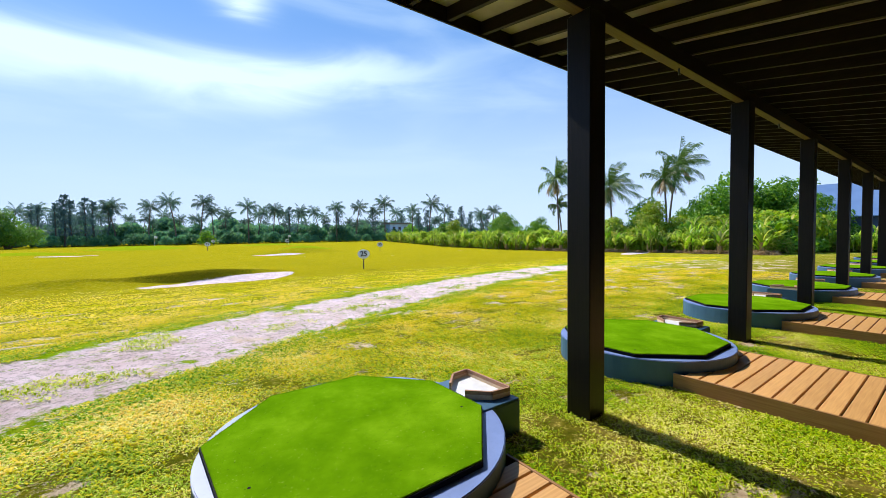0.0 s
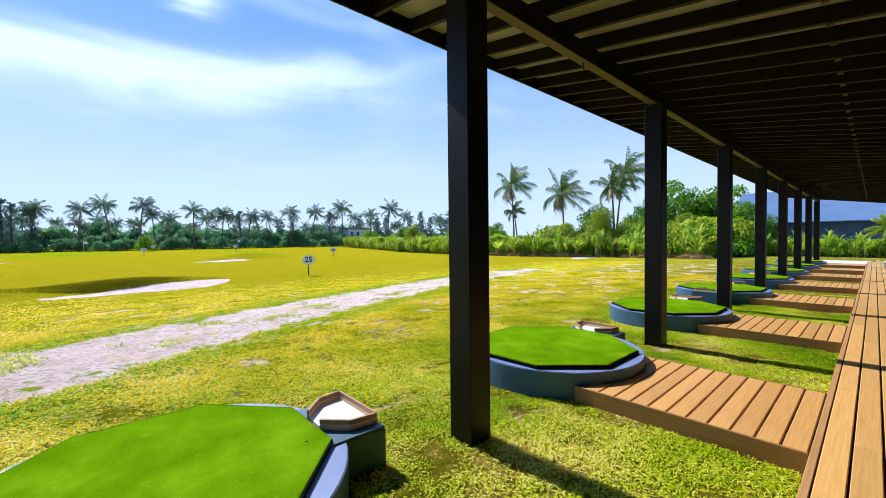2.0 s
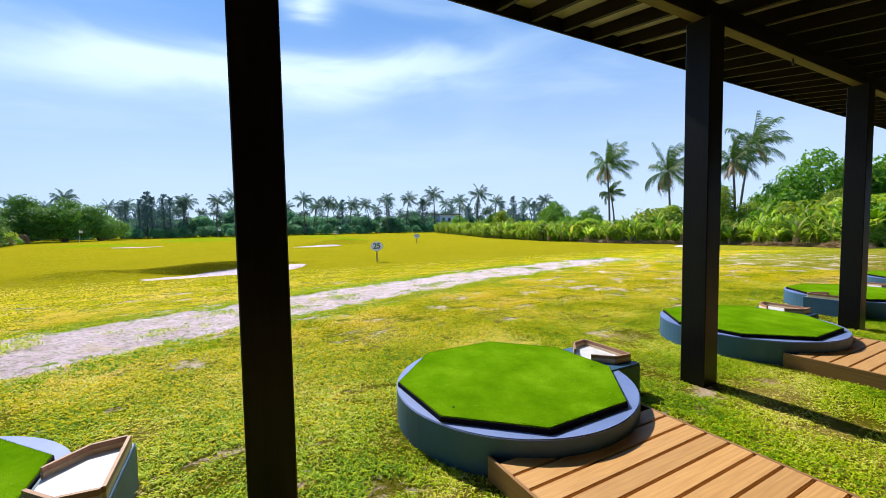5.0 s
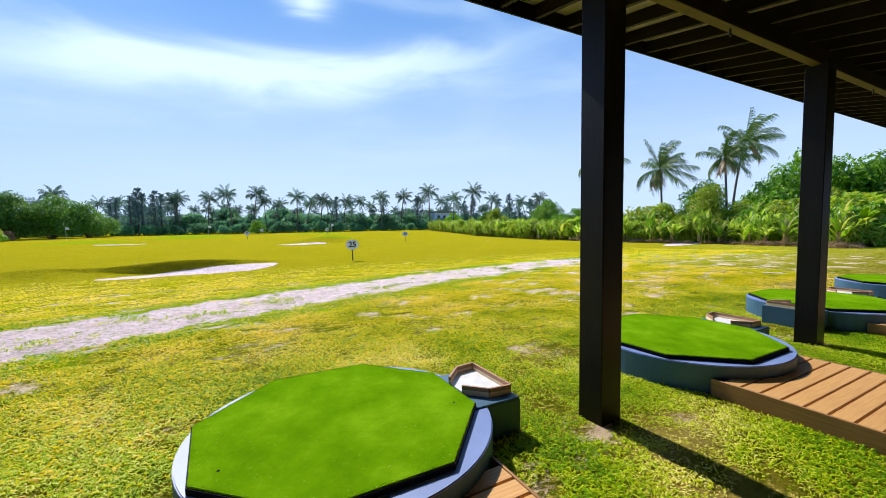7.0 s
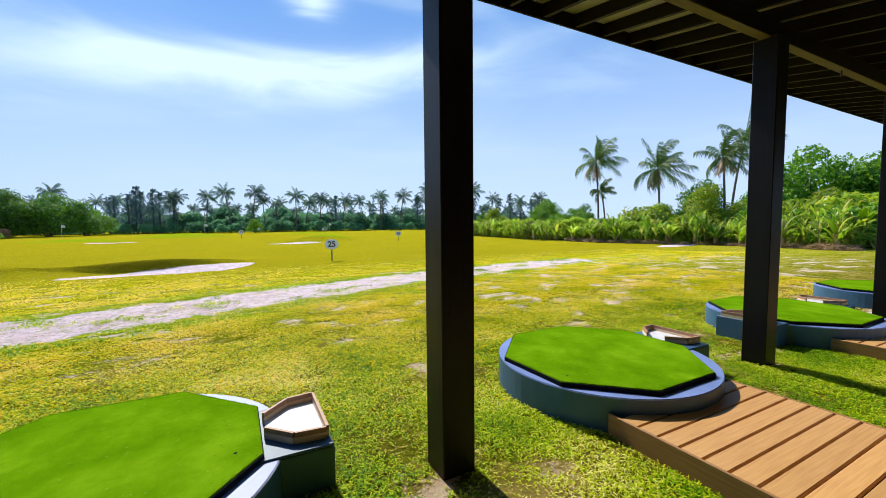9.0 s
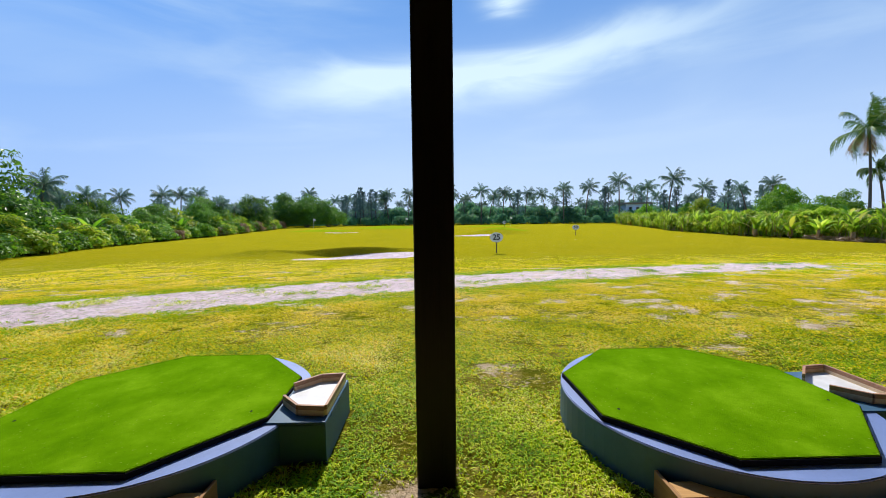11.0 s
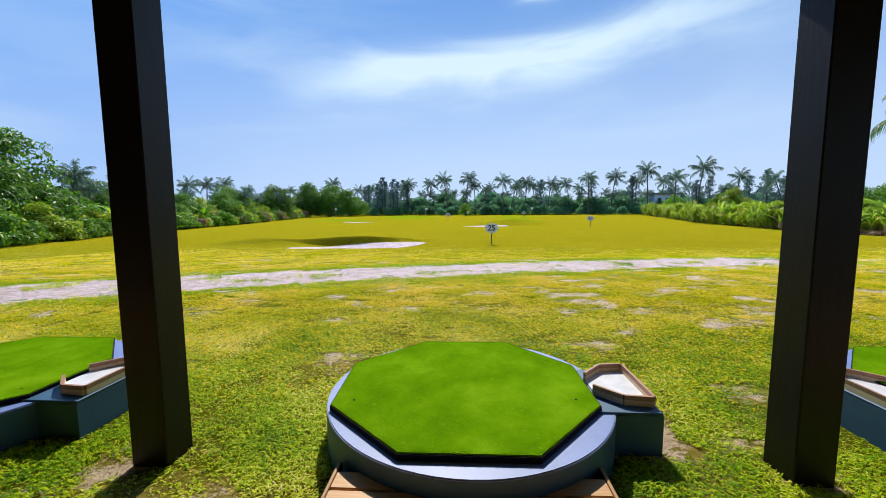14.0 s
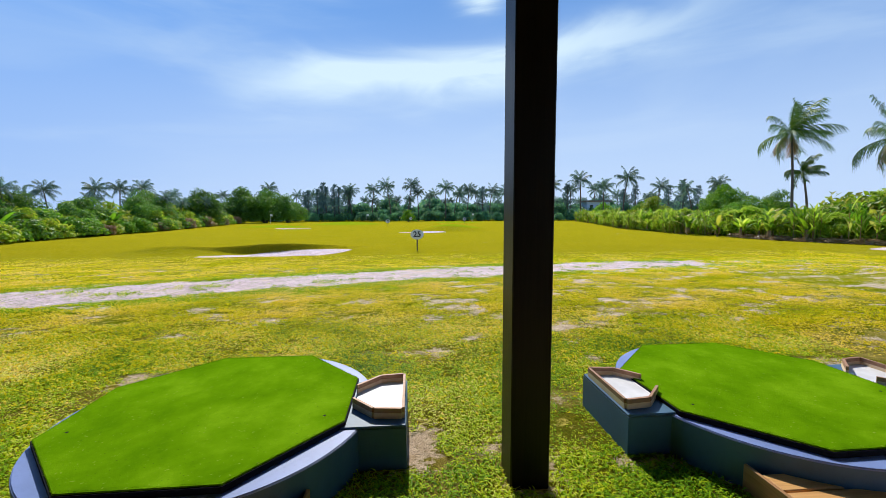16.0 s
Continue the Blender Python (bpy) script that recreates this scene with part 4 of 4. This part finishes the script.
# left bank: creeper-covered shrubs stepping up to a big tree
bank = [shrub("creeper_shrub", 100 + i, 2.2, 2.3, 4800, 0.15, (M_LEAF, M_LEAF, M_LEAF_YELLOW)[i], "bright green creeper-covered shrub bordering the turf") for i in range(3)]
LEFT = ((-18.2, 11.5), (-19.3, 16.0), (-20.8, 20.5), (-21.4, 23.8), (-24.2, 32.6), (-25.4, 42.7), (-25.6, 50.2), (-30, 84.0), (-33, 97.0))


def along(line, step):
    for (xa, ya), (xb, yb) in zip(line, line[1:]):
        n = max(1, int(math.hypot(xb - xa, yb - ya) / step))
        for i in range(n):
            yield xa + (xb - xa) * i / n, ya + (yb - ya) * i / n


rows = [[], [], []]
for i, (x, y) in enumerate(along(LEFT, 2.2)):
    rows[i % 3].append((x - 1.9, y, rng.uniform(0.7, 0.95), rng.random() * 6.28))
    rows[(i + 1) % 3].append((x - 4.6, y + rng.uniform(-1, 1), rng.uniform(1.15, 1.5), rng.random() * 6.28))
for pr, pl in zip(bank, rows):
    spread(pr, pl, "shrubs of the bank")
tall = [shrub("bank_tree", 120 + i, 3.4, 5.6, 17000, 0.10, M_LEAF_DARK, "rounded leafy green tree on the overgrown bank", "tree") for i in range(2)]
spread(tall[0], [(-29.5, 25.0, 1.62, 0.3), (-31, 20.5, 1.5, 2.0), (-31, 30, 0.9, 1.0), (-32, 40, 0.85, 3.0), (-31, 47, 0.8, 4.0), (-36, 66, 1.15, 0.7), (-38, 88, 1.2, 0.9)], "bank trees")
spread(tall[1], [(-27.5, 21.5, 1.2, 0.9), (-29, 34, 0.72, 2.0), (-30, 54, 0.9, 1.4), (-27.5, 17, 1.0, 2.2), (-33, 76, 1.3, 0.1), (-30, 44, 0.7, 5.0), (-32, 62, 0.9, 1.0), (-34, 96, 1.6, 1.3), (-29, 99, 1.55, 0.2), (-24.5, 102, 1.35, 3.3), (-33, 36, 1.05, 0.4), (-26.5, 12.5, 0.95, 2.9)], "bank trees")

mixed = [banana("banana_plant", 130, 2.8, 13, M_LEAF), shrub("bank_bush", 131, 1.7, 2.6, 2600, 0.22, M_LEAF_YELLOW, "yellow-green long-leaved bush on the overgrown bank", slim=0.2), shrub("bank_bush", 132, 1.5, 2.0, 2200, 0.16, M_DRY, "brownish half-dry bush on the overgrown bank", slim=0.3)]
rows = [[], [], []]
for i, (x, y) in enumerate(along(LEFT, 2.7)):
    rows[i % 2].append((x - 2.6 + rng.uniform(-0.8, 0.6), y, rng.uniform(0.8, 1.35), rng.random() * 6.28))
    if y > 38 and i % 3 == 0:
        rows[2].append((x - 1.0, y + 1, rng.uniform(0.6, 1.0), rng.random() * 6.28))
    rows[(i + 1) % 2].append((x - 6.5 + rng.uniform(-1, 1), y, rng.uniform(1.3, 1.8), rng.random() * 6.28))
for pr, pl in zip(mixed, rows):
    spread(pr, pl, "bank undergrowth")

# right edge: bananas in front, trees behind
RIGHT = ((34.5, 7.0), (37.5, 10.3), (41.0, 16.6), (39.4, 20.7), (37.8, 25.0), (37.4, 32.5), (36.5, 38.0), (38.2, 53.0), (44.0, 72.0), (50.0, 95.0))
plants = [banana("banana_plant", 140 + i, 2.9, 12 + i % 3, M_BANANA if i % 2 else M_LEAF_YELLOW) for i in range(4)]
rows = [[], [], [], []]
for i, (x, y) in enumerate(along(RIGHT, 1.5)):
    rows[i % 4].append((x + 0.4 + rng.uniform(-0.7, 0.7), y, rng.uniform(0.5, 1.05), rng.random() * 6.28))
    rows[(i + 2) % 4].append((x + 2.2 + rng.uniform(-0.5, 0.5), y + rng.uniform(-0.5, 0.5), rng.uniform(0.8, 1.25), rng.random() * 6.28))
for pr, pl in zip(plants, rows):
    spread(pr, pl)
# taller clumps standing clear of the hedge, with withered skirts, and dry grass at their feet
clumps = [banana("banana_plant", 171 + 2 * i, 3.5, 11 + 2 * i, (M_LEAF_YELLOW, M_BANANA, M_BANANA_PALE)[i], 0.20, 9) for i in range(3)]
rows = [[], [], []]
for i, (x, y) in enumerate(along(RIGHT[:7], 2.3)):
    rows[i % 3].append((x - 1.0 + rng.uniform(-0.6, 0.5), y + rng.uniform(-0.6, 0.6), rng.uniform(0.62, 1.0) * (1.0 if y > 18 else 0.72), rng.random() * 6.28))
for pr, pl in zip(clumps, rows):
    spread(pr, pl)
tuft_plant = shrub("dry_grass_tuft", 177, 0.9, 0.5, 900, 0.22, M_DRY, "low dry brown grass tuft at the foot of the hedge", slim=0.08)
spread(tuft_plant, [(x - 0.7 + rng.uniform(-0.3, 0.3), y, rng.uniform(0.7, 1.1), rng.random() * 6.28) for x, y in along(RIGHT[:6], 1.3)], "dry grass tufts")
canes = [cane("cane_plant", 190 + i, 2.7, (M_BANANA_PALE, M_BANANA, M_BANANA_PALE)[i]) for i in range(3)]
rows = [[], [], []]
for i, (x, y) in enumerate(along(RIGHT, 1.15)):
    rows[i % 3].append((x + 0.3 + rng.uniform(-0.9, 0.9), y, rng.uniform(0.5, 1.15) if y > 20 else rng.uniform(0.7, 1.4), rng.random() * 6.28))
for i in range(34):
    rows[i % 3].append((40.2 + rng.uniform(-0.8, 0.8), -11 + 0.52 * i, rng.uniform(0.45, 0.75), rng.random() * 6.28))
for pr, pl in zip(canes, rows):
    spread(pr, pl)
reeds = [shrub("hedge_plant", 150 + i, 1.5, 2.9, 2600, 0.30, (M_BANANA, M_LEAF_YELLOW, M_BANANA_PALE)[i], "dense long-leaved green plant in the field hedge", slim=0.16) for i in range(3)]
rows = [[], [], []]
for i, (x, y) in enumerate(along(RIGHT, 1.25)):
    rows[i % 3].append((x + 1.4 + rng.uniform(-0.4, 0.4), y, rng.uniform(0.62, 1.05) * (1.0 if y > 24 else 0.8), rng.random() * 6.28))
for pr, pl in zip(reeds, rows):
    spread(pr, pl, "hedge plants")
low = [shrub("field_shrub", 160 + i, 1.8, 2.0, 3400, 0.125, M_LEAF_YELLOW if i else M_LEAF, "low yellow-green shrub behind the banana plants") for i in range(2)]
rows = [[], []]
for i, (x, y) in enumerate(along(RIGHT, 2.4)):
    rows[i % 2].append((x + 3.6, y, rng.uniform(1.0, 1.5), rng.random() * 6.28))
    rows[(i + 1) % 2].append((x + 6.4, y + 1, rng.uniform(1.4, 2.1) if y < 27 else rng.uniform(0.9, 1.35), rng.random() * 6.28))
for pr, pl in zip(low, rows):
    spread(pr, pl, "shrubs of the field edge")
big = [shrub("broadleaf_tree", 180 + i, 3.2, 6.2, 12000, 0.125, (M_LEAF, M_LEAF_YELLOW, M_LEAF)[i], "broad leafy green tree behind the banana plants", "tree") for i in range(3)]
spread(big[0], [(49.5, 23.5, 1.12, 0.2), (50, 9.5, 1.25, 1.2), (48.0, 7.5, 0.7, 4.0), (46.5, 6.2, 0.85, 1.0), (58, 48, 0.9, 1.1), (62, 62, 1.1, 1.0)], "field edge trees")
spread(big[1], [(46.0, 20.6, 0.98, 0.6), (45.0, 25.5, 0.7, 1.6), (45.5, 11.5, 0.75, 2.2), (44.5, 8.0, 0.6, 3.2), (49, 27.5, 0.7, 1.9), (54, 70, 0.9, 2.0)], "field edge trees")
spread(big[2], [(49.5, 13.8, 1.42, 0.4), (54, 10, 1.3, 2.4), (55, 20, 1.0, 3.0), (47, 40, 0.7, 0.4), (52, 52, 0.8, 5), (60, 60, 1.15, 1), (49, 46, 0.6, 2), (57, 78, 0.85, 2.8), (54, 90, 0.8, 1.3)], "field edge trees")

# ---- end of the boardwalk: paving, low building, palm ----
tagged(new("pavement", mesh_of("pavement", box(29.35, 33.0, -1.95, 1.8, -0.05, 0.05, 0.01), M_PALE)), "pale concrete apron at the end of the boardwalk", "pavement", kind="structure")
house = tagged(new("long_building"), "long low building with dark blue walls and blue-grey metal roof", "building")
part("wall", box(48, 56, -22, 7, -0.2, 2.95), M_BLUE, house)
bm = bmesh.new()
vs = [bm.verts.new(c) for c in ((47.4, -23, 2.9), (47.4, 8, 2.9), (53, 8, 6.4), (53, -23, 6.4), (58, -23, 2.9), (58, 8, 2.9))]
for f in ((0, 3, 2, 1), (3, 4, 5, 2)):
    bm.faces.new([vs[i] for i in f])
bmesh.ops.recalc_face_normals(bm, faces=bm.faces)
ext = bmesh.ops.extrude_face_region(bm, geom=list(bm.faces))
bmesh.ops.translate(bm, vec=(0, 0, 0.08), verts=[v for v in ext["geom"] if isinstance(v, bmesh.types.BMVert)])
part("roof", bm, M_BLUEROOF, house)
near_low = [banana("banana_plant", 200 + i, 2.0, 9, M_BANANA) for i in range(2)]
rows = [[], []]
for i in range(130):
    rows[i % 2].append((41.0 + rng.uniform(0, 4.5), -16 + 0.16 * i + rng.uniform(-0.4, 0.4), rng.uniform(0.5, 0.85), rng.random() * 6.28))
for pr, pl in zip(near_low, rows):
    spread(pr, pl)
verge = shrub("verge_plant", 205, 1.5, 1.9, 2200, 0.24, M_BANANA_PALE, "dense bright green long-leaved plant before the building", slim=0.16)
spread(verge, [(41.5 + 1.8 * (i % 3) + rng.uniform(-0.6, 0.6), -15 + 0.55 * i, rng.uniform(0.6, 0.85), rng.random() * 6.28) for i in range(38)], "verge plants")
fan = palm("young_palm", 210, 1.2, 0.1, 1.3, 14, M_LEAF_YELLOW, "young yellow-green palm in front of the building")
fan.location = (43, -2.9, 0.9)

# ---- grass blades close to the tees ----
g = np.random.RandomState(3)


def blades(name, x0, x1, y0, y1, count, lo, hi, width, material, fade, label="short coarse yellow-green lawn grass", on_path=False, verge=False):
    p = np.stack([g.uniform(x0, x1, count), g.uniform(y0, y1, count)], 1)
    fx = np.mod(p[:, 0], BAY)
    keep = ((fx - CX) ** 2 + (p[:, 1] - CY) ** 2 > (R + 0.02) ** 2)
    keep &= ~((fx > BX0 - 0.02) & (fx < BX1 + 0.02) & (p[:, 1] < 0))
    keep &= ~((fx > 2.7) & (fx < 3.3) & (p[:, 1] > 0.1) & (p[:, 1] < 0.86))
    keep &= ~((np.minimum(fx, BAY - fx) < 0.13) & (np.abs(p[:, 1]) < 0.13))
    keep &= g.rand(count) < np.clip(fade(p[:, 1]), 0, 1)
    tuft = np.array([noise.noise(Vector((a * 1.1, b * 1.1, 0.0))) + 0.6 * noise.noise(Vector((a * 4.1, b * 4.1, 5.0))) for a, b in p])
    keep &= tuft + g.uniform(-0.35, 0.35, count) > -0.38
    keep &= np.array([bare_at(a, b) for a, b in p]) + g.uniform(-0.25, 0.25, count) < 0.52
    line = p[:, 1] - (6.85 + 0.5 * p[:, 0] - 0.01 * p[:, 0] ** 2)
    if on_path:
        keep = (np.abs(line) < 1.95 - 0.012 * p[:, 0]) & (tuft + g.uniform(-0.12, 0.12, count) > 0.40)
    elif verge:
        keep &= np.abs(np.abs(line) - (2.0 - 0.012 * p[:, 0])) < g.uniform(0.05, 0.55, count)
    else:
        keep &= (np.abs(line) > 1.6 - 0.012 * p[:, 0]) | (p[:, 0] > 19)
    p, tuft = p[keep], tuft[keep]
    n = len(p)
    az = g.uniform(0, 6.283, n)
    h = (g.uniform(lo, hi, n) * (0.8 + 0.6 * np.clip(tuft, -0.4, 0.8)))[:, None]
    lean = g.uniform(0.6, 2.4, n)[:, None] * h + 0.012
    d = np.stack([np.cos(az), np.sin(az), np.zeros(n)], 1)
    s = np.stack([-np.sin(az), np.cos(az), np.zeros(n)], 1) * width * g.uniform(0.6, 1.3, n)[:, None]
    b = np.concatenate([p, (ground_z(p[:, 0], p[:, 1]) + 0.002)[:, None]], 1)
    up = np.array([[0, 0, 1.0]])
    vs = np.stack([b - s * 0.5, b + d * lean * 0.5 + up * h - s, b + d * lean * 1.2 + up * h * 0.8, b + d * lean * 0.5 + up * h + s], 1).reshape(-1, 3)
    k = np.arange(n) * 4
    return tagged(new(name, raw(name, vs, np.stack([k, k + 1, k + 2, k + 3], 1).tolist(), material)), label, "grass", kind="stuff")


blades("grass", -5.0, 12.5, -1.9, 4.0, 620000, 0.009, 0.028, 0.0046, M_GRASS_NEAR, lambda y: (4.6 - y) / 3.0)
blades("grass", -7.0, 17.0, 0.5, 10.0, 420000, 0.010, 0.036, 0.0085, M_GRASS, lambda y: np.minimum((y - 0.5) / 2.5, (11.0 - y) / 3.0))
blades("grass", -12.0, 30.0, 8.0, 19.0, 170000, 0.015, 0.045, 0.016, M_GRASS, lambda y: np.minimum((y - 8.0) / 2.0, (19.0 - y) / 6.0))
blades("path_grass", -9.0, 20.0, 2.0, 16.0, 260000, 0.015, 0.045, 0.010, M_GRASS_NEAR, lambda y: y * 0 + 1, "scattered green grass tufts growing through the sandy path", True)

blades("verge_grass", -9.0, 13.0, 1.5, 17.0, 420000, 0.015, 0.040, 0.010, M_VERGE, lambda y: y * 0 + 1, "vivid green grass fringing the sandy path", False, True)

# coarse uncut grass hanging over the back of the first sand hollow
n = 13000
lx = g.normal(-1.4, 2.0, n)
ly = 22.30 + 0.27 * lx + 0.25 * np.sin(lx * 0.9) + g.uniform(-0.15, 1.6, n)
lb = np.stack([lx, ly, ground_z(lx, ly) - 0.01], 1)
lh = g.uniform(0.02, 0.09, n)[:, None] * np.exp(-((lx + 1.4) / 3.2) ** 2)[:, None] + 0.02
la = g.uniform(0, 6.283, n)
ls = np.stack([np.cos(la), np.sin(la), np.zeros(n)], 1) * 0.022
lt = lb + np.stack([g.uniform(-0.05, 0.05, n), g.uniform(-0.10, 0.0, n), lh[:, 0]], 1)
vs = np.stack([lb - ls, lb + ls, lt], 1).reshape(-1, 3)
k = np.arange(n) * 3
tagged(new("rough_grass", raw("rough_grass", vs, np.stack([k, k + 1, k + 2], 1).tolist(), M_ROUGH)), "long grass on the lip of the sand bunker, coloured dark olive for its shaded face", "grass", kind="stuff")
